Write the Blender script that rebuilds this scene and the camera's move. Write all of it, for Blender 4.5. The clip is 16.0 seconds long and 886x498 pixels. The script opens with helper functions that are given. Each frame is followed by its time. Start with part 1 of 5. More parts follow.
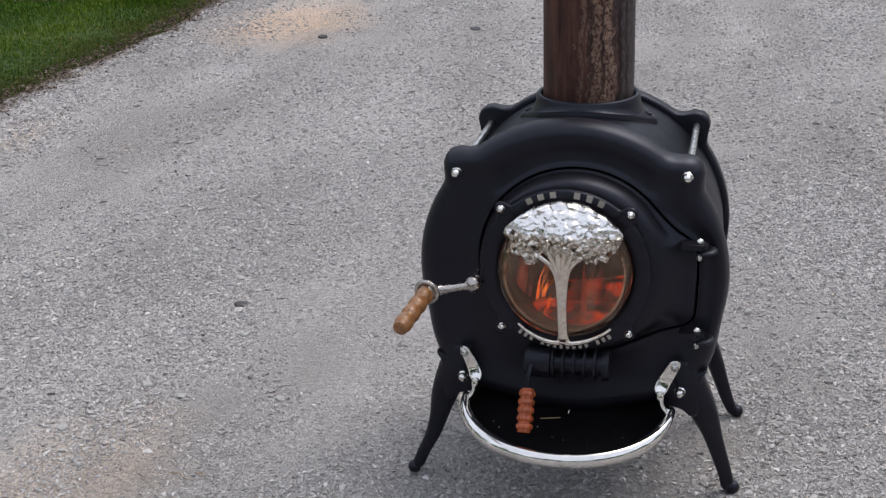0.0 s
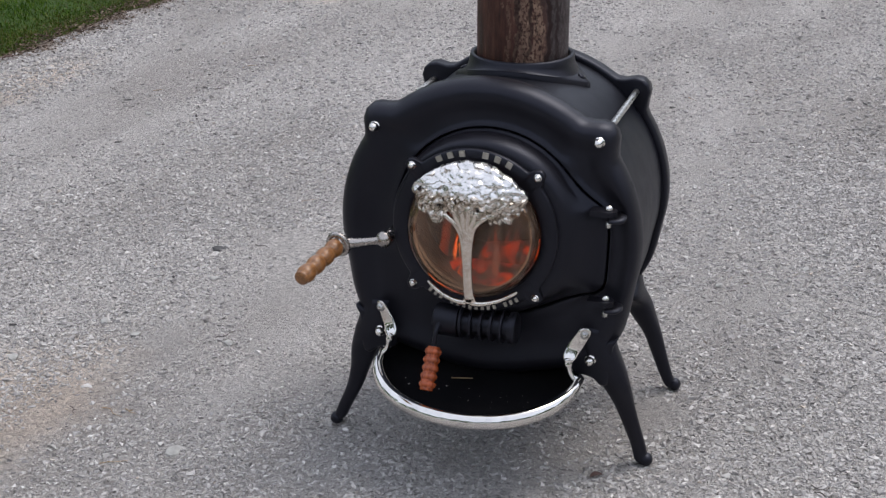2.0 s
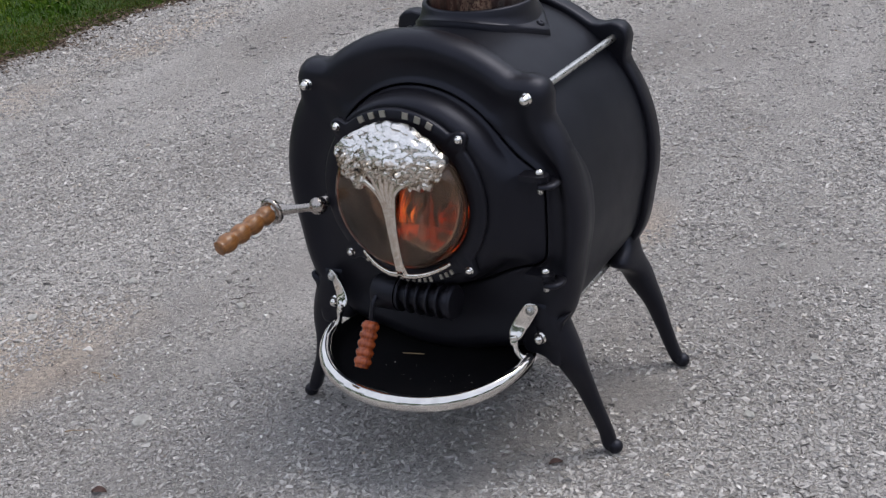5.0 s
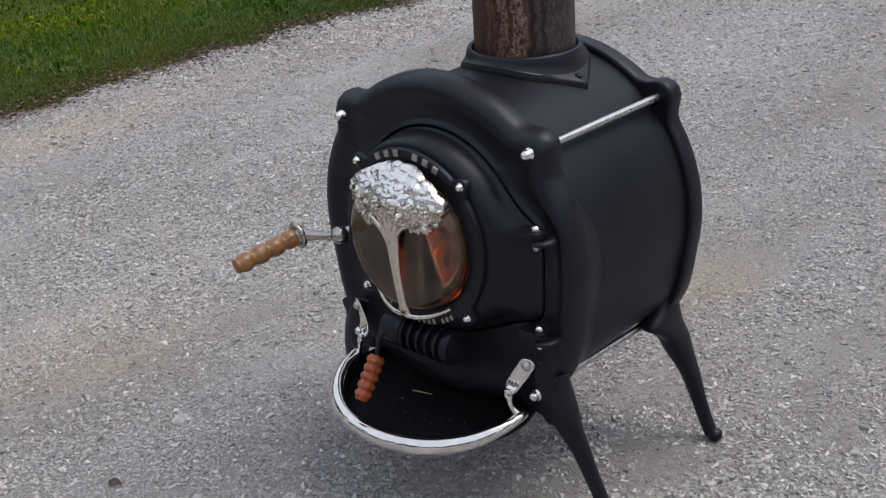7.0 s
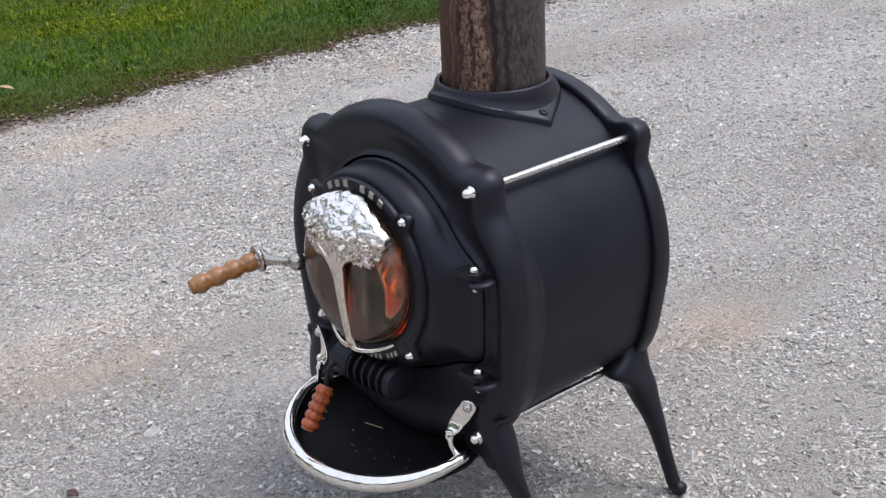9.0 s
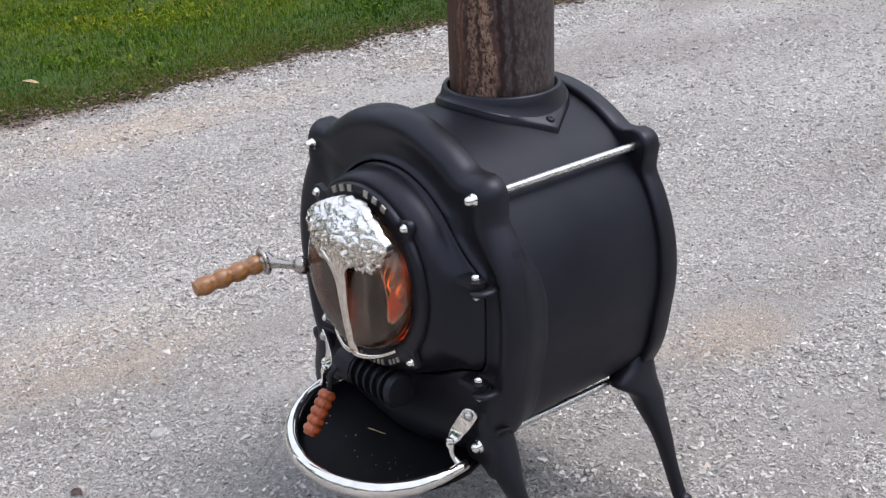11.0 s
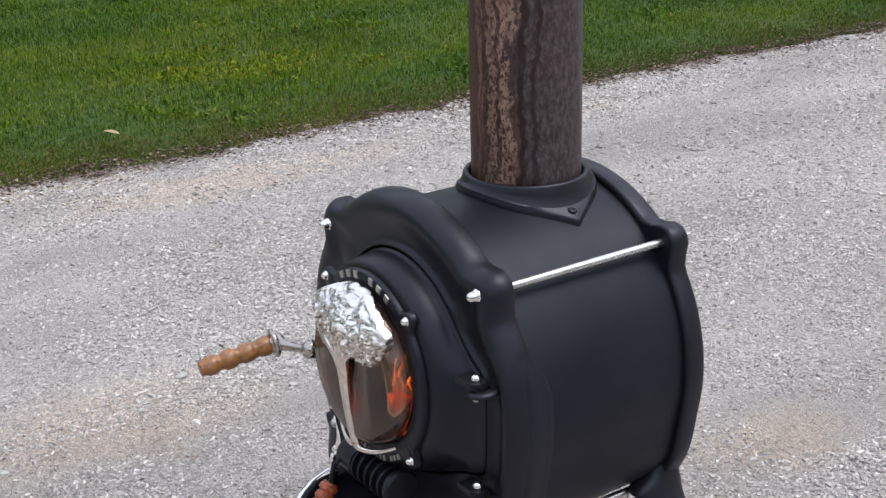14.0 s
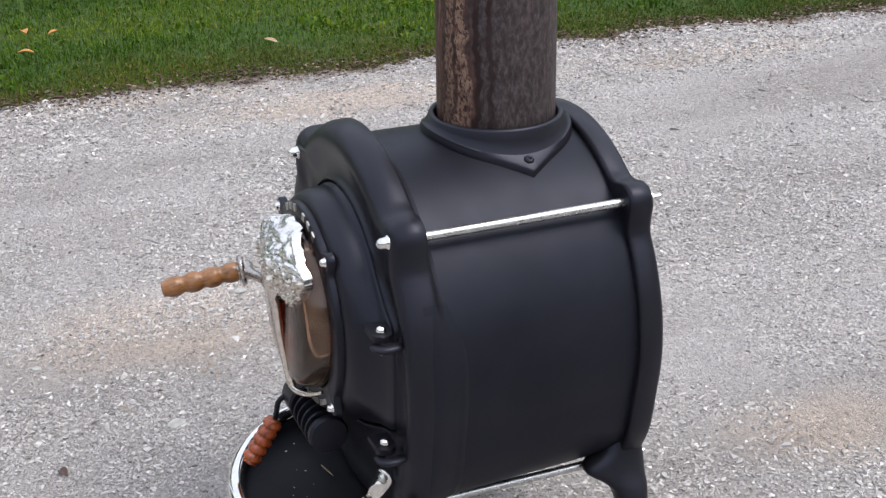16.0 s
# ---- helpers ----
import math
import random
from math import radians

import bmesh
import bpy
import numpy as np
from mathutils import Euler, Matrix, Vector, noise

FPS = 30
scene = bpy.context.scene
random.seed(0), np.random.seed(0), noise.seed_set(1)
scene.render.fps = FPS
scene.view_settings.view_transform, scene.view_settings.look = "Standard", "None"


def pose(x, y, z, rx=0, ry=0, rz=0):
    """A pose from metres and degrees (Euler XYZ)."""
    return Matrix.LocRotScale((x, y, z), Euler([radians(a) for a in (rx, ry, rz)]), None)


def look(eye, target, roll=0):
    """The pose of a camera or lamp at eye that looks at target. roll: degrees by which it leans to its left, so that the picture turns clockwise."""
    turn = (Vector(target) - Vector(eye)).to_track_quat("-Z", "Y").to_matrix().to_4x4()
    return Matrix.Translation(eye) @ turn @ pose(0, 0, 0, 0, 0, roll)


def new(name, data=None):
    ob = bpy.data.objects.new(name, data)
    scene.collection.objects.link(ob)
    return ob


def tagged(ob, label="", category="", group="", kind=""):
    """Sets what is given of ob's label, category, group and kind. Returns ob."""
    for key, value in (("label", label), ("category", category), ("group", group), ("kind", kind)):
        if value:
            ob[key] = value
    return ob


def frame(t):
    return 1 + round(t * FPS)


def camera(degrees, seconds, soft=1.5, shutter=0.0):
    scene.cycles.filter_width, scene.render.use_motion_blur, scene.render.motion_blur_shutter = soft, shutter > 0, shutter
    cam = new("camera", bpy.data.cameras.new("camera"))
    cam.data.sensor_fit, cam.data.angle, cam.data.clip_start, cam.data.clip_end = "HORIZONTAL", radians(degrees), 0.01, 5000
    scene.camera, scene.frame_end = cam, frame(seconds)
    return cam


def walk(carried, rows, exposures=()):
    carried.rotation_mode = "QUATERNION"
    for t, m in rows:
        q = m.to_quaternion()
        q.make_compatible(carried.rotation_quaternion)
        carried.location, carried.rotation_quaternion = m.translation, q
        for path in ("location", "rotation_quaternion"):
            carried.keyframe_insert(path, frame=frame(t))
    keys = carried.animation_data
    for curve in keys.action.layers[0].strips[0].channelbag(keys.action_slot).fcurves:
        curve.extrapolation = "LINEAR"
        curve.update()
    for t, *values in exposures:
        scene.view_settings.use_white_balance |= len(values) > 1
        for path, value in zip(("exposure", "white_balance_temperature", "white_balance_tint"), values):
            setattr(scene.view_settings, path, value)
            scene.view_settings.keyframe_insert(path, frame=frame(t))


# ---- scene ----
cam = camera(34.9, 16.0, soft=1.35)
PATH = [
    (0, (0.339, -2.309, 1.338), (-0.111, -0.483, 0.657), -2.4),
    (0.5, (0.429, -2.32, 1.339), (0.011, -0.48, 0.679), -2.1),
    (1, (0.433, -2.27, 1.324), (0.067, -0.428, 0.635), -1.8),
    (1.5, (0.492, -2.228, 1.309), (0.049, -0.426, 0.562), -2.7),
    (2, (0.684, -2.206, 1.319), (0.077, -0.446, 0.589), -1.0),
    (2.5, (0.838, -2.172, 1.309), (0.147, -0.454, 0.555), -2.0),
    (3, (0.898, -2.064, 1.287), (0.215, -0.346, 0.524), -2.7),
    (3.5, (0.947, -1.942, 1.289), (0.155, -0.275, 0.519), -4.1),
    (3.7, (0.993, -1.925, 1.286), (0.141, -0.288, 0.516), -4.7),
    (5.8, (1.254, -1.652, 1.265), (0.158, -0.185, 0.461), -5.3),
    (6, (1.301, -1.62, 1.268), (0.132, -0.205, 0.472), -4.4),
    (6.5, (1.446, -1.551, 1.283), (0.18, -0.216, 0.499), -4.0),
    (7, (1.481, -1.494, 1.286), (0.183, -0.174, 0.53), -4.3),
    (7.5, (1.444, -1.438, 1.291), (0.184, -0.054, 0.586), -4.0),
    (8, (1.49, -1.372, 1.293), (0.175, -0.06, 0.552), -3.0),
    (8.5, (1.576, -1.296, 1.294), (0.182, -0.088, 0.52), -2.5),
    (8.7, (1.608, -1.276, 1.299), (0.199, -0.073, 0.547), -2.9),
    (10.8, (1.666, -1.21, 1.299), (0.208, -0.057, 0.561), -2.8),
    (11, (1.644, -1.204, 1.306), (0.191, -0.049, 0.561), -2.8),
    (11.5, (1.569, -1.163, 1.31), (0.146, 0.034, 0.573), -1.5),
    (12, (1.546, -1.134, 1.321), (0.135, 0.1, 0.625), -1.1),
    (12.5, (1.573, -1.078, 1.324), (0.049, 0.014, 0.627), -0.2),
    (13, (1.606, -1.041, 1.33), (0.051, 0.032, 0.674), -0.4),
    (13.5, (1.609, -1.024, 1.331), (0.051, 0.052, 0.69), -1.0),
    (14, (1.644, -1.001, 1.32), (0.072, 0.036, 0.647), -1.9),
    (14.5, (1.697, -0.927, 1.313), (0.127, 0.086, 0.6), -2.1),
    (15, (1.687, -0.805, 1.279), (0.106, 0.174, 0.543), -2.7),
    (15.5, (1.666, -0.661, 1.291), (0.034, 0.193, 0.511), -2.4),
    (16, (1.749, -0.525, 1.294), (0.027, 0.144, 0.525), -1.2),
]
EXPOSURES = [(0, 0.74), (2.5, 0.78), (3.5, 0.67), (7.0, 0.63), (8.0, 0.74), (8.6, 1.12), (11.0, 1.22), (13.5, 1.18), (16.0, 1.22)]
walk(cam, [(t, look(eye, target, roll)) for t, eye, target, roll in PATH], EXPOSURES)


import itertools


# ---------------------------------------------------------------- light
world = bpy.data.worlds.new("sky")
scene.world = world
world.use_nodes = True
wn = world.node_tree
sky = wn.nodes.new("ShaderNodeTexSky")
sky.sky_type = "NISHITA"
sky.sun_disc = False
sky.sun_elevation, sky.sun_rotation = radians(64), radians(42)
sky.air_density, sky.dust_density, sky.ozone_density = 1.0, 2.0, 1.0
# thin high cloud: the blue sky veiled with an even white
veil = wn.nodes.new("ShaderNodeMix")
veil.data_type = "RGBA"
veil.inputs[0].default_value = 0.55
veil.inputs[7].default_value = (6.7, 6.9, 7.45, 1)
wn.links.new(sky.outputs[0], veil.inputs[6])
wn.links.new(veil.outputs[2], wn.nodes["Background"].inputs[0])
wn.nodes["Background"].inputs[1].default_value = 0.112

sun_data = bpy.data.lights.new("sun", "SUN")
sun_data.energy, sun_data.angle, sun_data.color = 1.05, radians(34), (1.0, 0.95, 0.89)
sun = new("sun", sun_data)
sun.matrix_world = look((2.0, 2.2, 6.2), (0, 0, 0))


# ---------------------------------------------------------------- materials
def nodes_of(name):
    m = bpy.data.materials.new(name)
    m.use_nodes = True
    t = m.node_tree
    return m, t, t.nodes["Principled BSDF"]


def add(t, kind, **sets):
    n = t.nodes.new(kind)
    for key, value in sets.items():
        if key in n.inputs:
            n.inputs[key].default_value = value
    return n


def coords(t, scale=(1, 1, 1), space="Object"):
    c = t.nodes.new("ShaderNodeTexCoord")
    m = t.nodes.new("ShaderNodeMapping")
    m.inputs["Scale"].default_value = scale
    t.links.new(c.outputs[space], m.inputs[0])
    return m.outputs[0]


def noise_of(t, vec, scale, detail=4.0, rough=0.55):
    n = add(t, "ShaderNodeTexNoise", Scale=scale, Detail=detail, Roughness=rough)
    t.links.new(vec, n.inputs["Vector"])
    return n.outputs[0]


def cells_of(t, vec, scale, feature="F1", out="Distance", rand=1.0):
    n = add(t, "ShaderNodeTexVoronoi", Scale=scale, Randomness=rand)
    n.feature = feature
    t.links.new(vec, n.inputs["Vector"])
    return n.outputs[out]


def ramp(t, fac, stops):
    n = t.nodes.new("ShaderNodeValToRGB")
    e = n.color_ramp.elements
    while len(e) < len(stops):
        e.new(0.5)
    for el, (at, col) in zip(e, stops):
        el.position = at
        el.color = (*col, 1) if len(col) == 3 else col
    t.links.new(fac, n.inputs[0])
    return n.outputs[0]


def grey(a):
    return (a, a, a)


def mixed(t, fac, a, b, mode="MIX"):
    n = t.nodes.new("ShaderNodeMix")
    n.data_type, n.blend_type = "RGBA", mode
    for sock, val in ((n.inputs[0], fac), (n.inputs[6], a), (n.inputs[7], b)):
        if isinstance(val, (int, float)):
            sock.default_value = val
        elif isinstance(val, tuple):
            sock.default_value = (*val, 1) if len(val) == 3 else val
        else:
            t.links.new(val, sock)
    return n.outputs[2]


def calc(t, op, a, b=0.0, c=0.0):
    n = t.nodes.new("ShaderNodeMath")
    n.operation = op
    for sock, val in zip(n.inputs, (a, b, c)):
        if isinstance(val, (int, float)):
            sock.default_value = val
        else:
            t.links.new(val, sock)
    return n.outputs[0]


def bumped(t, bsdf, height, strength, distance=0.002, under=None):
    n = add(t, "ShaderNodeBump", Strength=strength, Distance=distance)
    t.links.new(height, n.inputs["Height"])
    if under is not None:
        t.links.new(under, n.inputs["Normal"])
    t.links.new(n.outputs[0], bsdf.inputs["Normal"])
    return n.outputs[0]


def cast_iron(name, base, rough, grain=0.25):
    m, t, b = nodes_of(name)
    v = coords(t)
    big, fine = noise_of(t, v, 9), noise_of(t, v, 420, 3)
    t.links.new(ramp(t, big, [(0.3, base), (0.75, tuple(1.5 * c + 0.002 for c in base))]), b.inputs["Base Color"])
    t.links.new(ramp(t, noise_of(t, v, 28), [(0.3, grey(rough - 0.02)), (0.7, grey(rough + 0.04))]), b.inputs["Roughness"])
    bumped(t, b, fine, grain, 0.0008)
    b.inputs["Specular IOR Level"].default_value = 0.36
    b.inputs["Specular Tint"].default_value = (0.74, 0.79, 1.0, 1)
    return m


def polished(name, base, rough, wear=0.1):
    m, t, b = nodes_of(name)
    v = coords(t)
    b.inputs["Metallic"].default_value = 1.0
    t.links.new(ramp(t, noise_of(t, v, 40), [(0.35, base), (0.8, tuple(c * 0.82 for c in base))]), b.inputs["Base Color"])
    t.links.new(ramp(t, noise_of(t, v, 160), [(0.3, grey(rough)), (0.8, grey(rough + wear))]), b.inputs["Roughness"])
    return m


IRON = cast_iron("black_stove_paint", (0.0072, 0.0066, 0.0088), 0.39)
SHELL = cast_iron("black_sheet_paint", (0.0068, 0.0072, 0.0102), 0.42, 0.12)
SHELL.node_tree.nodes["Principled BSDF"].inputs["Specular IOR Level"].default_value = 0.24
# the lip's iron: a deeper black with duller reflections
LIP = cast_iron("black_lip_enamel", (0.0040, 0.0038, 0.0042), 0.46, 0.35)
LIP.node_tree.nodes["Principled BSDF"].inputs["Specular IOR Level"].default_value = 0.12
SOOT = cast_iron("sooty_iron", (0.012, 0.011, 0.010), 0.85, 0.5)
CHROME = polished("polished_nickel", (0.88, 0.85, 0.81), 0.03, 0.05)
DARK_STEEL = polished("handled_steel", (0.47, 0.43, 0.40), 0.19, 0.16)
STEEL = polished("bright_steel", (0.66, 0.65, 0.63), 0.24, 0.14)
LETTER = polished("worn_bright_metal", (0.50, 0.48, 0.44), 0.38, 0.15)


def cast_silver(name, light, dark, rough, wrinkle):
    m, t, b = nodes_of(name)
    v = coords(t)
    b.inputs["Metallic"].default_value = 1.0
    t.links.new(ramp(t, noise_of(t, v, 140, 5), [(0.3, light), (0.75, dark)]), b.inputs["Base Color"])
    t.links.new(ramp(t, noise_of(t, v, 90), [(0.3, grey(rough)), (0.75, grey(rough + 0.16))]), b.inputs["Roughness"])
    bumped(t, b, noise_of(t, coords(t, (0.8, 1, 1.5)), 240, 6, 0.62), wrinkle, 0.0022)
    return m


# trunk and lower crown carry the ground's tan reflection in their colours
SILVER = cast_silver("cast_aluminium", (0.90, 0.85, 0.78), (0.62, 0.53, 0.45), 0.07, 0.12)
FOIL = cast_silver("crumpled_aluminium", (0.93, 0.91, 0.89), (0.74, 0.71, 0.68), 0.15, 0.22)
FOIL_GROUND = cast_silver("ground_tinted_aluminium", (0.86, 0.80, 0.73), (0.46, 0.39, 0.32), 0.13, 0.25)


def turned_wood(name, light, dark, rough):
    m, t, b = nodes_of(name)
    v = coords(t, (1, 1, 1))
    long = coords(t, (220, 220, 30))
    grain = noise_of(t, long, 1.0, 6, 0.65)
    col = ramp(t, grain, [(0.25, dark), (0.55, light), (0.85, tuple(min(1, c * 1.25) for c in light))])
    stain = ramp(t, noise_of(t, v, 60), [(0.35, grey(0.62)), (0.7, grey(1.0))])
    t.links.new(mixed(t, 0.8, col, stain, "MULTIPLY"), b.inputs["Base Color"])
    b.inputs["Roughness"].default_value = rough
    b.inputs["Coat Weight"].default_value = 0.35
    b.inputs["Coat Roughness"].default_value = 0.25
    bumped(t, b, grain, 0.3, 0.0006)
    return m


OAK = turned_wood("oiled_light_wood", (0.37, 0.160, 0.052), (0.12, 0.042, 0.013), 0.34)
CHERRY = turned_wood("red_stained_wood", (0.46, 0.095, 0.024), (0.13, 0.020, 0.007), 0.25)


def rusty_pipe():
    m, t, b = nodes_of("weathered_steel_pipe")
    v = coords(t)
    tall = coords(t, (1, 1, 0.14))
    sep = t.nodes.new("ShaderNodeSeparateXYZ")
    t.links.new(v, sep.inputs[0])
    # azimuth on the pipe: 0 in front, growing towards +x
    turn = calc(t, "ARCTAN2", sep.outputs[0], calc(t, "MULTIPLY", sep.outputs[1], -1.0))
    wob = calc(t, "MULTIPLY_ADD", noise_of(t, coords(t, (3, 3, 6)), 2.6, 4, 0.55), 0.62, -0.31)
    turn = calc(t, "ADD", turn, wob)

    ragged = calc(t, "ADD", turn, calc(t, "MULTIPLY_ADD", noise_of(t, coords(t, (1, 1, 0.35)), 30, 6, 0.65), 1.1, -0.55))

    def streak(at, half, way=turn):
        d = calc(t, "ABSOLUTE", calc(t, "SUBTRACT", way, radians(at)))
        return ramp(t, calc(t, "DIVIDE", d, radians(half)), [(0.55, grey(1)), (1.0, grey(0))])

    # grey mill skin on one side, rust on the other, tan flakes in a band, dark runs
    base = ramp(t, noise_of(t, coords(t, (1, 1, 0.5)), 160, 6, 0.7), [(0.36, (0.022, 0.017, 0.019)), (0.5, (0.055, 0.045, 0.047)), (0.66, (0.110, 0.094, 0.098))])
    brown = ramp(t, noise_of(t, tall, 55, 6, 0.65), [(0.36, (0.022, 0.008, 0.006)), (0.52, (0.082, 0.030, 0.021)), (0.68, (0.145, 0.062, 0.043))])
    side = ramp(t, calc(t, "ADD", turn, calc(t, "MULTIPLY_ADD", noise_of(t, tall, 16, 5), 1.0, -0.5)), [(0.62, grey(0.92)), (1.0, grey(0.12))])
    base = mixed(t, side, base, brown)
    flake = ramp(t, noise_of(t, coords(t, (1, 1, 0.6)), 190, 7, 0.72), [(0.455, grey(0)), (0.50, grey(1))])
    tan = ramp(t, noise_of(t, v, 90, 5), [(0.3, (0.17, 0.095, 0.068)), (0.7, (0.37, 0.25, 0.18))])
    worn = calc(t, "MULTIPLY", calc(t, "MAXIMUM", streak(31, 13, ragged), calc(t, "MAXIMUM", calc(t, "MULTIPLY", streak(15, 8, ragged), 0.75), calc(t, "MULTIPLY", streak(-3, 6, ragged), 0.45))), flake)
    base = mixed(t, worn, base, tan)
    drip = calc(t, "MAXIMUM", calc(t, "MAXIMUM", streak(49, 4.0), streak(62, 3.2)), calc(t, "MAXIMUM", calc(t, "MULTIPLY", streak(23, 3.0), 0.8), calc(t, "MULTIPLY", streak(7, 4), 0.7)))
    base = mixed(t, calc(t, "MULTIPLY", drip, calc(t, "MULTIPLY_ADD", noise_of(t, coords(t, (1, 1, 0.5)), 60, 4), 1.9, -0.05)), base, (0.022, 0.008, 0.007))
    t.links.new(base, b.inputs["Base Color"])
    t.links.new(ramp(t, noise_of(t, tall, 30), [(0.3, grey(0.42)), (0.7, grey(0.68))]), b.inputs["Roughness"])
    b.inputs["Metallic"].default_value = 0.35
    bumped(t, b, flake, 0.25, 0.0008)
    return m


PIPE = rusty_pipe()


def stove_glass():
    m, t, b = nodes_of("smoked_glass")
    t.nodes.remove(b)
    clear = add(t, "ShaderNodeBsdfTransparent", Color=(0.86, 0.66, 0.50, 1))
    film = add(t, "ShaderNodeBsdfDiffuse")
    # soot film, with upright streaks of reflection painted into its colour
    stain = noise_of(t, coords(t, (1.6, 1, 0.4)), 26, 6, 0.6)
    t.links.new(ramp(t, stain, [(0.3, (0.12, 0.070, 0.046)), (0.55, (0.23, 0.145, 0.098)), (0.75, (0.36, 0.26, 0.18))]), film.inputs[0])
    gloss = add(t, "ShaderNodeBsdfGlossy", Roughness=0.04)
    one, two = t.nodes.new("ShaderNodeMixShader"), t.nodes.new("ShaderNodeMixShader")
    t.links.new(ramp(t, stain, [(0.32, grey(0.08)), (0.55, grey(0.24)), (0.78, grey(0.46))]), one.inputs[0])
    t.links.new(clear.outputs[0], one.inputs[1])
    t.links.new(film.outputs[0], one.inputs[2])
    fres = add(t, "ShaderNodeFresnel", IOR=1.52)
    t.links.new(fres.outputs[0], two.inputs[0])
    t.links.new(one.outputs[0], two.inputs[1])
    t.links.new(gloss.outputs[0], two.inputs[2])
    t.links.new(two.outputs[0], t.nodes["Material Output"].inputs[0])
    return m


GLASS = stove_glass()


def glowing(name, low, high, strength):
    m, t, b = nodes_of(name)
    v = coords(t)
    col = ramp(t, noise_of(t, v, 45, 4), [(0.35, low), (0.65, high)])
    b.inputs["Base Color"].default_value = (0.02, 0.01, 0.01, 1)
    t.links.new(col, b.inputs["Emission Color"])
    b.inputs["Emission Strength"].default_value = strength
    return m


def flame(name, low, high, strength, body):
    m, t, b = nodes_of(name)
    t.nodes.remove(b)
    v = coords(t, (1, 1, 0.45))
    glow = add(t, "ShaderNodeEmission", Strength=strength)
    t.links.new(ramp(t, noise_of(t, v, 70, 4), [(0.35, low), (0.62, high)]), glow.inputs[0])
    air = add(t, "ShaderNodeBsdfTransparent")
    mix = t.nodes.new("ShaderNodeMixShader")
    t.links.new(ramp(t, noise_of(t, v, 55, 5), [(0.34, grey(0)), (0.62, grey(body))]), mix.inputs[0])
    t.links.new(air.outputs[0], mix.inputs[1])
    t.links.new(glow.outputs[0], mix.inputs[2])
    t.links.new(mix.outputs[0], t.nodes["Material Output"].inputs[0])
    return m


FLAME = flame("flame", (0.65, 0.06, 0.008), (1.0, 0.34, 0.07), 1.3, 0.6)
LOW_FLAME = flame("low_flame", (0.40, 0.03, 0.006), (0.9, 0.14, 0.025), 0.28, 0.30)
EMBER = glowing("ember", (0.03, 0.002, 0.0), (1.0, 0.09, 0.01), 1.3)


def bark():
    m, t, b = nodes_of("charred_wood")
    v = coords(t)
    n = noise_of(t, v, 60, 5)
    t.links.new(ramp(t, n, [(0.3, (0.006, 0.005, 0.0045)), (0.7, (0.028, 0.020, 0.016))]), b.inputs["Base Color"])
    b.inputs["Roughness"].default_value = 0.9
    bumped(t, b, n, 0.8, 0.004)
    return m


CHAR = bark()


def burning_wood():
    """Charred wood whose cracks glow."""
    m, t, b = nodes_of("burning_wood")
    v = coords(t)
    n = noise_of(t, v, 60, 5)
    t.links.new(ramp(t, n, [(0.3, (0.006, 0.005, 0.0045)), (0.7, (0.028, 0.020, 0.016))]), b.inputs["Base Color"])
    b.inputs["Roughness"].default_value = 0.9
    crack = ramp(t, noise_of(t, coords(t, (0.6, 1, 1.2)), 48, 5, 0.6), [(0.46, grey(0)), (0.58, (0.55, 0.045, 0.006)), (0.70, (1.0, 0.17, 0.025))])
    t.links.new(crack, b.inputs["Emission Color"])
    b.inputs["Emission Strength"].default_value = 0.6
    bumped(t, b, n, 0.8, 0.004)
    return m


BURNING = burning_wood()


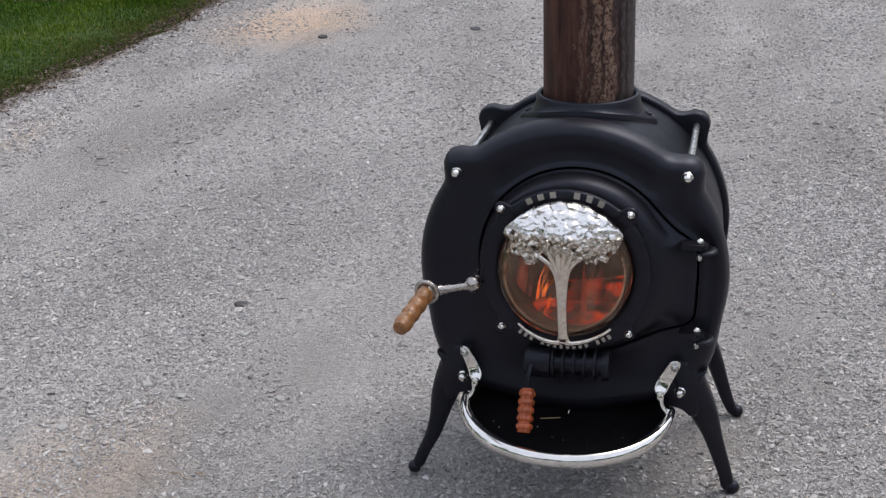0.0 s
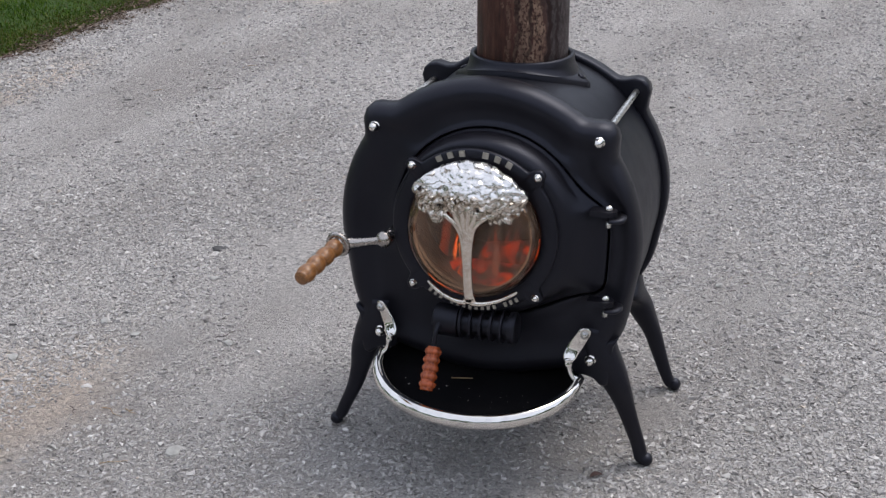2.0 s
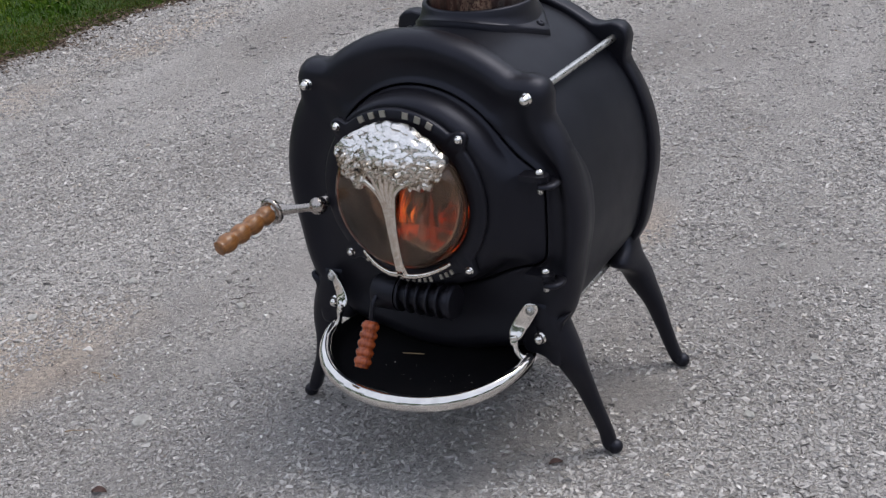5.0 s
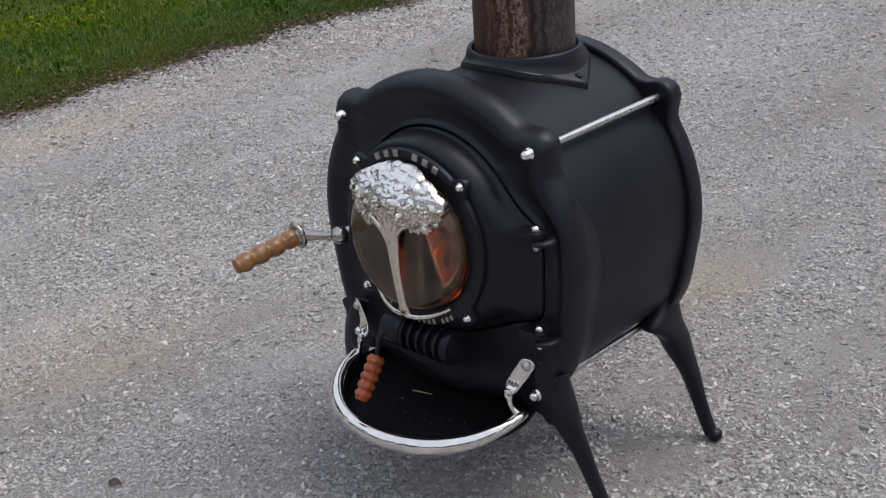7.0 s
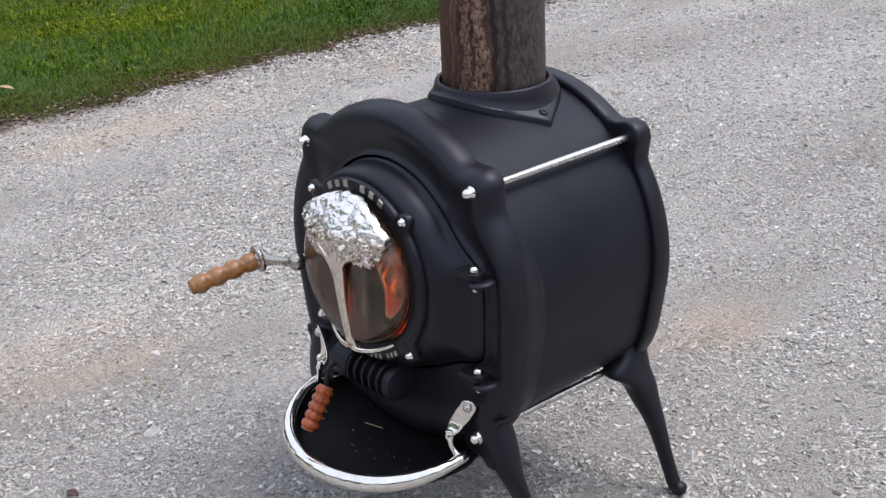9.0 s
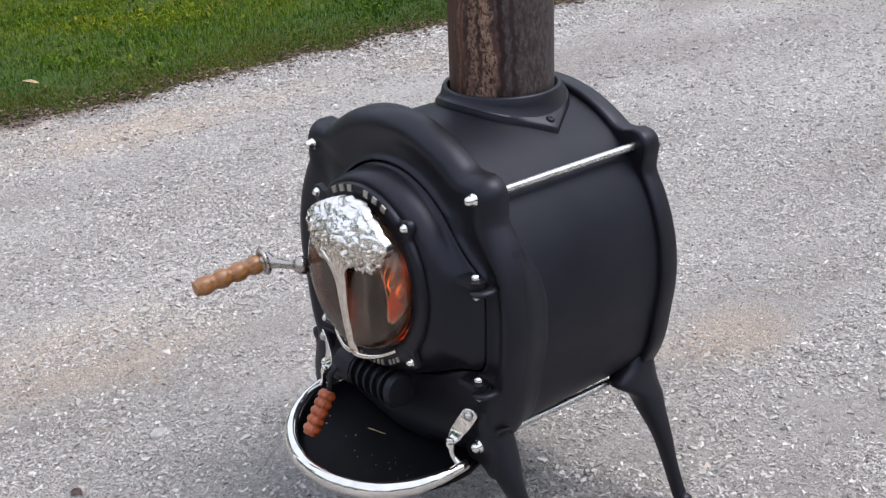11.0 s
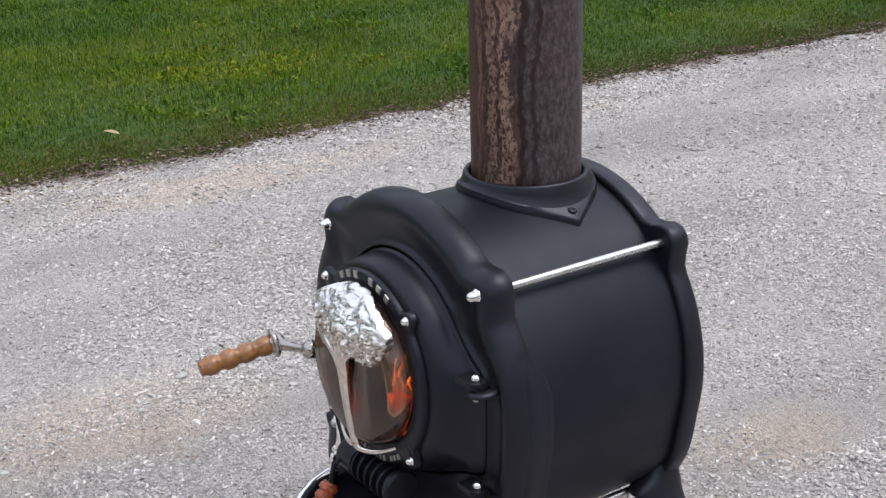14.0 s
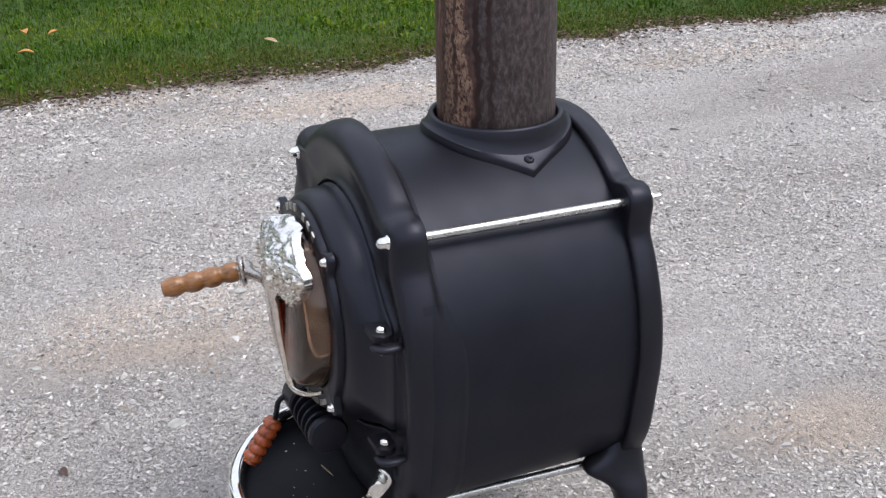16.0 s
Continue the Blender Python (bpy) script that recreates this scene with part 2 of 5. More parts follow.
def gravel():
    m, t, b = nodes_of("crushed_limestone")
    v = coords(t)
    # warped coordinates, so that the stones have broken outlines
    warp = add(t, "ShaderNodeTexNoise", Scale=90.0, Detail=3.0)
    t.links.new(v, warp.inputs["Vector"])
    off = t.nodes.new("ShaderNodeVectorMath")
    off.operation = "MULTIPLY_ADD"
    off.inputs[1].default_value = (0.012, 0.012, 0.0)
    t.links.new(warp.outputs["Color"], off.inputs[0])
    t.links.new(v, off.inputs[2])
    w = off.outputs[0]
    tone = cells_of(t, w, 105, "F1", "Color")
    chip = calc(t, "SUBTRACT", 1.0, cells_of(t, w, 105))
    small = cells_of(t, w, 260, "F1", "Color")
    rough = ramp(t, noise_of(t, coords(t, (1.0, 0.6, 1)), 3.4, 5, 0.6), [(0.40, grey(0)), (0.62, grey(1))])
    lay = mixed(t, ramp(t, noise_of(t, v, 17, 4), [(0.42, grey(0)), (0.6, grey(1))]), small, tone)
    bw = t.nodes.new("ShaderNodeRGBToBW")
    t.links.new(lay, bw.inputs[0])
    stones = ramp(t, bw.outputs[0], [(0.15, (0.30, 0.285, 0.277)), (0.35, (0.43, 0.408, 0.396)), (0.6, (0.55, 0.523, 0.508)), (0.82, (0.72, 0.690, 0.670))])
    fines = ramp(t, noise_of(t, v, 300, 6, 0.8), [(0.36, (0.27, 0.256, 0.249)), (0.49, (0.48, 0.456, 0.444)), (0.62, (0.74, 0.708, 0.688))])
    col = mixed(t, calc(t, "MULTIPLY_ADD", rough, 0.6, 0.2), fines, stones)
    # dark grit, with shade painted into the pits between the stones
    grit_shade = ramp(t, noise_of(t, coords(t, (1.0, 1.6, 1)), 70, 6, 0.7), [(0.37, grey(0.42)), (0.45, grey(1.0)), (0.64, grey(1.22))])
    col = mixed(t, calc(t, "MULTIPLY_ADD", rough, 0.45, 0.45), col, mixed(t, 1.0, col, grit_shade, "MULTIPLY"))
    # driven tracks, damp and dusty drifts
    drift = ramp(t, noise_of(t, coords(t, (1.6, 0.5, 1)), 1.3, 5), [(0.3, (0.80, 0.778, 0.760)), (0.5, (1.07, 1.062, 1.055)), (0.7, (1.29, 1.283, 1.285))])
    col = mixed(t, 1.0, col, drift, "MULTIPLY")
    # warm sun patches painted into the grey stone's colour as tan spots
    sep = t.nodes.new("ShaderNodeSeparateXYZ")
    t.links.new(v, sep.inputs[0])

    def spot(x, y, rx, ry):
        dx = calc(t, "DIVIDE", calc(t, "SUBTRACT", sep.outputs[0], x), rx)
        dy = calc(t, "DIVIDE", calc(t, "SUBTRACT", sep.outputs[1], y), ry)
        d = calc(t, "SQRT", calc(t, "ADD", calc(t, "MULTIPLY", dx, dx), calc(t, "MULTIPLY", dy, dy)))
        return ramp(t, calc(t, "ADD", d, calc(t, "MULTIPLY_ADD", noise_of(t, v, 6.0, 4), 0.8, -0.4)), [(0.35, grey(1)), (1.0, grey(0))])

    sun_warmth = spot(-0.98, -0.1, 0.26, 0.42)
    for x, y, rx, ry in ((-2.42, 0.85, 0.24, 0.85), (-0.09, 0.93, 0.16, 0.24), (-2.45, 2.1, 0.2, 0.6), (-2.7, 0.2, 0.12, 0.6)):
        sun_warmth = calc(t, "MAXIMUM", sun_warmth, spot(x, y, rx, ry))
    col = mixed(t, calc(t, "MULTIPLY", sun_warmth, 0.5), col, mixed(t, 1.0, col, (1.30, 1.09, 0.89), "MULTIPLY"))
    # a stronger patch of painted sunlight by the far lawn
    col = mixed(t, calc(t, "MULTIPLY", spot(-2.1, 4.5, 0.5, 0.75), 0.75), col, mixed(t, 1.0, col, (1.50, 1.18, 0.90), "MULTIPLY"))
    rim = t.nodes.new("ShaderNodeAttribute")
    rim.attribute_name = "from_grass"
    near = calc(t, "ADD", calc(t, "MULTIPLY_ADD", rim.outputs["Fac"], -6.5, 1.0), calc(t, "MULTIPLY_ADD", noise_of(t, v, 6.0, 6, 0.65), 3.0, -1.5))
    soil = ramp(t, noise_of(t, v, 130, 6, 0.7), [(0.34, (0.075, 0.050, 0.036)), (0.5, (0.20, 0.148, 0.112)), (0.66, (0.36, 0.29, 0.235))])
    col = mixed(t, ramp(t, near, [(0.15, grey(0)), (0.75, grey(0.8))]), col, soil)
    t.links.new(col, b.inputs["Base Color"])
    b.inputs["Roughness"].default_value = 0.93
    b.inputs["Specular IOR Level"].default_value = 0.25
    one = bumped(t, b, chip, 0.7, 0.008)
    two = bumped(t, b, noise_of(t, v, 230, 6, 0.8), 1.0, 0.013, one)
    bumped(t, b, noise_of(t, coords(t, (1.0, 1.6, 1)), 70, 6, 0.7), 0.9, 0.020, two)
    return m


GRAVEL = gravel()


def loose_stone():
    m, t, b = nodes_of("stone_chips")
    g = t.nodes.new("ShaderNodeNewGeometry")
    v = coords(t)
    tone = ramp(t, g.outputs["Random Per Island"], [(0.0, (0.13, 0.123, 0.119)), (0.03, (0.27, 0.257, 0.249)), (0.30, (0.395, 0.376, 0.366)), (0.72, (0.505, 0.481, 0.467)), (0.93, (0.59, 0.563, 0.547)), (0.99, (0.74, 0.71, 0.69)), (1.0, (0.47, 0.40, 0.335))])
    t.links.new(mixed(t, 0.5, tone, ramp(t, noise_of(t, v, 300), [(0.3, grey(0.7)), (0.7, grey(1.15))]), "MULTIPLY"), b.inputs["Base Color"])
    b.inputs["Roughness"].default_value = 0.9
    b.inputs["Specular IOR Level"].default_value = 0.3
    return m


CHIPS = loose_stone()


def lawn_soil():
    m, t, b = nodes_of("lawn_thatch")
    v = coords(t)
    n = noise_of(t, v, 35, 6, 0.65)
    col = ramp(t, n, [(0.3, (0.010, 0.026, 0.003)), (0.55, (0.028, 0.066, 0.006)), (0.8, (0.060, 0.110, 0.012))])
    col = mixed(t, ramp(t, noise_of(t, v, 1.6, 4), [(0.4, grey(0)), (0.7, grey(0.6))]), col, (0.062, 0.090, 0.010))
    t.links.new(col, b.inputs["Base Color"])
    b.inputs["Roughness"].default_value = 0.95
    bumped(t, b, n, 0.8, 0.02)
    return m


LAWN = lawn_soil()


def blades(name, stops):
    m, t, b = nodes_of(name)
    g = t.nodes.new("ShaderNodeNewGeometry")
    v = coords(t)
    one = ramp(t, g.outputs["Random Per Island"], stops)
    two = ramp(t, noise_of(t, coords(t, (1.3, 0.55, 1)), 1.0, 3, 0.5), [(0.36, (0.66, 0.80, 0.60)), (0.48, (1.0, 1.05, 0.9)), (0.62, (1.65, 1.36, 0.85))])
    col = mixed(t, 0.9, one, two, "MULTIPLY")
    # a yellower, brighter patch of turf
    sep = t.nodes.new("ShaderNodeSeparateXYZ")
    t.links.new(v, sep.inputs[0])
    dx = calc(t, "DIVIDE", calc(t, "SUBTRACT", sep.outputs[0], -4.15), 0.75)
    dy = calc(t, "DIVIDE", calc(t, "SUBTRACT", sep.outputs[1], 1.75), 0.95)
    d = calc(t, "SQRT", calc(t, "ADD", calc(t, "MULTIPLY", dx, dx), calc(t, "MULTIPLY", dy, dy)))
    yellow_patch = ramp(t, calc(t, "ADD", d, calc(t, "MULTIPLY_ADD", noise_of(t, v, 3.0, 4), 1.2, -0.6)), [(0.3, grey(0.8)), (1.1, grey(0))])
    col = mixed(t, yellow_patch, col, mixed(t, 1.0, col, (2.0, 1.45, 0.9), "MULTIPLY"))
    t.links.new(col, b.inputs["Base Color"])
    b.inputs["Roughness"].default_value = 0.6
    b.inputs["Specular IOR Level"].default_value = 0.12
    b.inputs["Subsurface Weight"].default_value = 0.0
    return m


GRASS = blades("grass_blades", [(0.0, (0.026, 0.062, 0.004)), (0.4, (0.046, 0.100, 0.006)), (0.75, (0.074, 0.135, 0.009)), (0.95, (0.115, 0.165, 0.020)), (1.0, (0.19, 0.17, 0.05))])
DRY = blades("dry_grass", [(0.0, (0.040, 0.078, 0.008)), (0.5, (0.088, 0.108, 0.018)), (0.85, (0.130, 0.105, 0.036)), (1.0, (0.22, 0.165, 0.085))])


def crumbs_of_leaf():
    m, t, b = nodes_of("leaf_crumbs")
    g = t.nodes.new("ShaderNodeNewGeometry")
    tone = ramp(t, g.outputs["Random Per Island"], [(0.0, (0.030, 0.020, 0.015)), (0.45, (0.085, 0.058, 0.042)), (0.85, (0.16, 0.115, 0.085)), (1.0, (0.30, 0.235, 0.18))])
    t.links.new(mixed(t, 0.7, tone, ramp(t, noise_of(t, coords(t), 150, 4), [(0.3, grey(0.6)), (0.7, grey(1.2))]), "MULTIPLY"), b.inputs["Base Color"])
    b.inputs["Roughness"].default_value = 0.9
    b.inputs["Specular IOR Level"].default_value = 0.2
    return m


LITTER = crumbs_of_leaf()


def plain(name, low, high, rough, scale=60.0):
    m, t, b = nodes_of(name)
    n = noise_of(t, coords(t), scale, 5)
    t.links.new(ramp(t, n, [(0.3, low), (0.7, high)]), b.inputs["Base Color"])
    b.inputs["Roughness"].default_value = rough
    bumped(t, b, n, 0.5, 0.002)
    return m


LEAF_TAN = plain("dry_tan_leaf", (0.30, 0.20, 0.10), (0.48, 0.36, 0.22), 0.75)
LEAF_ORANGE = plain("dry_orange_leaf", (0.36, 0.14, 0.035), (0.52, 0.26, 0.08), 0.7)
LEAF_DARK = plain("dead_dark_leaf", (0.05, 0.028, 0.024), (0.12, 0.065, 0.055), 0.8)
TWIG = plain("twig_bark", (0.05, 0.042, 0.036), (0.13, 0.11, 0.095), 0.9)
WOODS = plain("woodland_leaves", (0.018, 0.035, 0.008), (0.05, 0.085, 0.02), 0.9, 2.0)
MULCH = plain("bark_mulch", (0.018, 0.012, 0.009), (0.085, 0.058, 0.042), 0.95, 90.0)
MULCH.node_tree.nodes["Principled BSDF"].inputs["Specular IOR Level"].default_value = 0.08
DARK_WOOD = plain("weathered_dark_wood", (0.012, 0.010, 0.009), (0.05, 0.042, 0.036), 0.9)
ROCK = plain("pale_limestone", (0.27, 0.265, 0.25), (0.46, 0.45, 0.43), 0.9)
ROCK_DARK = plain("dark_stone", (0.04, 0.039, 0.042), (0.10, 0.098, 0.10), 0.85)
ASH = plain("grey_ash_crumbs", (0.22, 0.21, 0.20), (0.62, 0.60, 0.58), 0.95)


# ---------------------------------------------------------------- builders
def part(name, bm, material, parent=None, label="", smooth=True, sharp=None):
    """Links a bmesh as one mesh object under a thing."""
    bmesh.ops.remove_doubles(bm, verts=bm.verts, dist=1e-6)
    bmesh.ops.recalc_face_normals(bm, faces=bm.faces)
    me = bpy.data.meshes.new(name)
    for f in bm.faces:
        f.smooth = smooth
    bm.to_mesh(me)
    bm.free()
    me.materials.append(material)
    if sharp is not None:
        me.set_sharp_from_angle(angle=radians(sharp))
    ob = new(name, me)
    if parent is not None:
        ob.parent = parent
    if label:
        tagged(ob, label)
    return ob


def skin(bm, rings, closed=True, cap=(False, False)):
    """Joins rings of points, all of one length, into a surface."""
    made = [[bm.verts.new(p) for p in ring] for ring in rings]
    n = len(rings[0])
    for a, b in itertools.pairwise(made):
        for i in range(n if closed else n - 1):
            j = (i + 1) % n
            bm.faces.new((a[i], a[j], b[j], b[i]))
    for want, ring in zip(cap, (made[0], made[-1])):
        if want:
            bm.faces.new(ring)
    return made


def lathe(bm, profile, at=(0, 0, 0), axis=(0, 0, 1), n=32, cap=(True, True)):
    """Turns (radius, height) pairs about an axis through at."""
    q = Vector(axis).to_track_quat("Z", "Y").to_matrix()
    rings = []
    for r, h in profile:
        rings.append([Vector(at) + q @ Vector((r * math.cos(a), r * math.sin(a), h)) for a in (2 * math.pi * i / n for i in range(n))])
    return skin(bm, rings, True, cap)


def smooth_path(points, n):
    """A Catmull-Rom curve through points (tuples of any length)."""
    pts = [np.array(p, float) for p in points]
    pts = [2 * pts[0] - pts[1], *pts, 2 * pts[-1] - pts[-2]]
    out = []
    for i in range(n + 1):
        u = i / n * (len(pts) - 3)
        k = min(int(u), len(pts) - 4)
        f = u - k
        a, b, c, d = pts[k : k + 4]
        out.append(0.5 * (2 * b + (c - a) * f + (2 * a - 5 * b + 4 * c - d) * f**2 + (3 * b - a - 3 * c + d) * f**3))
    return out


def tube(bm, path, radius, n=12, cap=True, side=None, power=2.0):
    """A tube along path; radius: a number, or (across, deep) for each point. side: a fixed direction for 'across'."""
    pts = [Vector(p[:3]) for p in path]
    rings, last = [], None
    for i, p in enumerate(pts):
        way = (pts[min(i + 1, len(pts) - 1)] - pts[max(i - 1, 0)]).normalized()
        ref = Vector(side) if side else (last or (Vector((0, 0, 1)) if abs(way.z) < 0.9 else Vector((1, 0, 0))))
        u = (ref - way * ref.dot(way)).normalized()
        last = u
        w = way.cross(u)
        ra, rb = (radius, radius) if isinstance(radius, (int, float)) else (radius[i] if isinstance(radius[i], tuple) else (radius[i], radius[i]))
        ring = []
        for k in range(n):
            a = 2 * math.pi * k / n
            c, s = math.cos(a), math.sin(a)
            ex = 2.0 / power
            ring.append(p + u * ra * math.copysign(abs(c) ** ex, c) + w * rb * math.copysign(abs(s) ** ex, s))
        rings.append(ring)
    return skin(bm, rings, True, (cap, cap))


def union(a, b, k):
    h = max(0.0, min(1.0, 0.5 + 0.5 * (b - a) / k))
    return b + (a - b) * h - k * h * (1 - h)


def outline(sdf, centre, n, far=0.6):
    """The distance from centre to the edge of a flat shape, for n directions."""
    out = []
    for i in range(n):
        a = 2 * math.pi * i / n
        lo, hi = 0.0, far
        for _ in range(40):
            mid = 0.5 * (lo + hi)
            if sdf(centre[0] + mid * math.cos(a), centre[1] + mid * math.sin(a)) < 0:
                lo = mid
            else:
                hi = mid
        out.append(lo)
    return out


def fan(radii, centre, y, scale=1.0, inset=0.0):
    """A ring of points in the plane y, at those distances round centre."""
    n = len(radii)
    return [Vector((centre[0] + (r * scale - inset) * math.cos(2 * math.pi * i / n), y, centre[1] + (r * scale - inset) * math.sin(2 * math.pi * i / n))) for i, r in enumerate(radii)]


def empty(name, m, label, category, group=""):
    ob = new(name)
    ob.empty_display_size = 0.1
    ob.matrix_basis = m
    return tagged(ob, label, category, group)


# ---------------------------------------------------------------- the ground
def spread(edges):
    """Grid lines: (from, to, steps) one after another."""
    out = []
    for a, b, n in edges:
        out += [a + (b - a) * i / n for i in range(n)]
    return out + [edges[-1][1]]


LATTICE = np.random.default_rng(77).random((256, 256))


def waves(x, y, size, shift):
    """Smooth random heights, -1 to 1, for arrays of places."""
    u, v = np.asarray(x) / size + shift, np.asarray(y) / size + 1.7 * shift
    i, j = np.floor(u).astype(int), np.floor(v).astype(int)
    f, g = u - i, v - j
    f, g = f * f * (3 - 2 * f), g * g * (3 - 2 * g)
    at = lambda a, b: LATTICE[a % 256, b % 256]
    low = at(i, j) * (1 - f) + at(i + 1, j) * f
    top = at(i, j + 1) * (1 - f) + at(i + 1, j + 1) * f
    return (low * (1 - g) + top * g) * 2 - 1


def heights(x, y):
    """The drive's surface: gentle swells, and stony roughness where no wheel has packed it."""
    x, y = np.asarray(x, float), np.asarray(y, float)
    r = np.hypot(x, y)
    fade = 1.0 / (1.0 + (np.maximum(0.0, r - 6.0) / 4.0) ** 2)
    near = np.clip((np.hypot(x, y - 0.2) - 0.45) / 0.6, 0.0, 1.0)
    low = (waves(x, y, 2.2, 3.1) * 0.007 + waves(x, y, 0.45, 7.3) * 0.0028) * near
    stony = np.clip(0.45 + 0.8 * waves(x, y, 0.55, 21.5) + 0.5 * waves(x, y, 0.16, 5.5), 0.12, 1.2)
    fine = waves(x, y, 0.060, 11.2) * 0.0030 + waves(x, y, 0.022, 31.9) * 0.0044
    return (low + fine * stony * (0.35 + 0.65 * near)) * fade


def relief(x, y):
    return float(heights(x, y))


def edge_x(y):
    """Where the drive's ragged edge meets the grass."""
    base = -2.88 + 0.05 * math.sin(y * 0.8 + 0.4) + max(0.0, min(0.2, (y - 2.2) * 0.1)) + max(0.0, -0.3 - y) * 0.05
    return base + 0.07 * noise.noise((y * 1.7, 2.0, 0.0)) + 0.045 * noise.noise((y * 5.5, 9.0, 0.0)) + 0.03 * noise.noise((y * 17, 4.0, 0.0))


def lawn_height(x, y):
    d = max(0.0, edge_x(y) - x)
    return -0.02 + 0.05 * min(1.0, d / 0.35) + 0.012 * noise.noise((x * 0.9, y * 0.9, 5.0)) * min(1.0, d)


def sheet(name, xs, ys, height, material, label, category):
    vs = [(x, y, height(x, y)) for y in ys for x in xs]
    w = len(xs)
    fs = [(j * w + i, j * w + i + 1, (j + 1) * w + i + 1, (j + 1) * w + i) for j in range(len(ys) - 1) for i in range(w - 1)]
    me = bpy.data.meshes.new(name)
    me.from_pydata(vs, [], fs)
    me.materials.append(material)
    for p in me.polygons:
        p.use_smooth = True
    return tagged(new(name, me), label, category, kind="structure")


sheet("ground", spread([(-400, -40, 6), (-40, -8, 16), (-8, -2.4, 70), (-2.4, 8, 8), (8, 40, 8), (40, 400, 6)]),
      spread([(-400, -40, 6), (-40, -3, 20), (-3, 8, 130), (8, 40, 16), (40, 400, 6)]),
      lambda x, y: lawn_height(x, y) if x < edge_x(y) + 0.3 else -0.04, LAWN, "green lawn ground with short thatch", "ground")


def drive():
    ys = np.array(spread([(-60, -3, 20), (-3, -0.8, 50), (-0.8, 2.4, 320), (2.4, 6.5, 170), (6.5, 60, 24)]))
    us = np.array(spread([(0.0, 1.0, 380), (1.0, 1.25, 40), (1.25, 3.1, 12)]))
    x0 = np.array([edge_x(y) - 0.05 for y in ys])
    xs = x0[:, None] + (1.0 - x0)[:, None] * us[None]
    yy = np.repeat(ys[:, None], len(us), 1)
    zz = heights(xs, yy) - 0.025 * np.maximum(0.0, 1 - us / 0.02)[None]
    vs = np.stack([xs, yy, zz], -1).reshape(-1, 3).tolist()
    w = len(us)
    k = (np.arange(len(ys) - 1)[:, None] * w + np.arange(w - 1)[None]).reshape(-1)
    fs = np.stack([k, k + 1, k + w + 1, k + w], 1).tolist()
    me = bpy.data.meshes.new("driveway")
    me.from_pydata(vs, [], fs)
    rim = me.attributes.new("from_grass", "FLOAT", "POINT")
    rim.data.foreach_set("value", (xs - x0[:, None] - 0.05).reshape(-1).astype(np.float32))
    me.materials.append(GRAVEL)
    for p in me.polygons:
        p.use_smooth = True
    return tagged(new("driveway", me), "grey crushed limestone gravel driveway with warm sun patches painted in", "driveway", kind="structure")


drive()


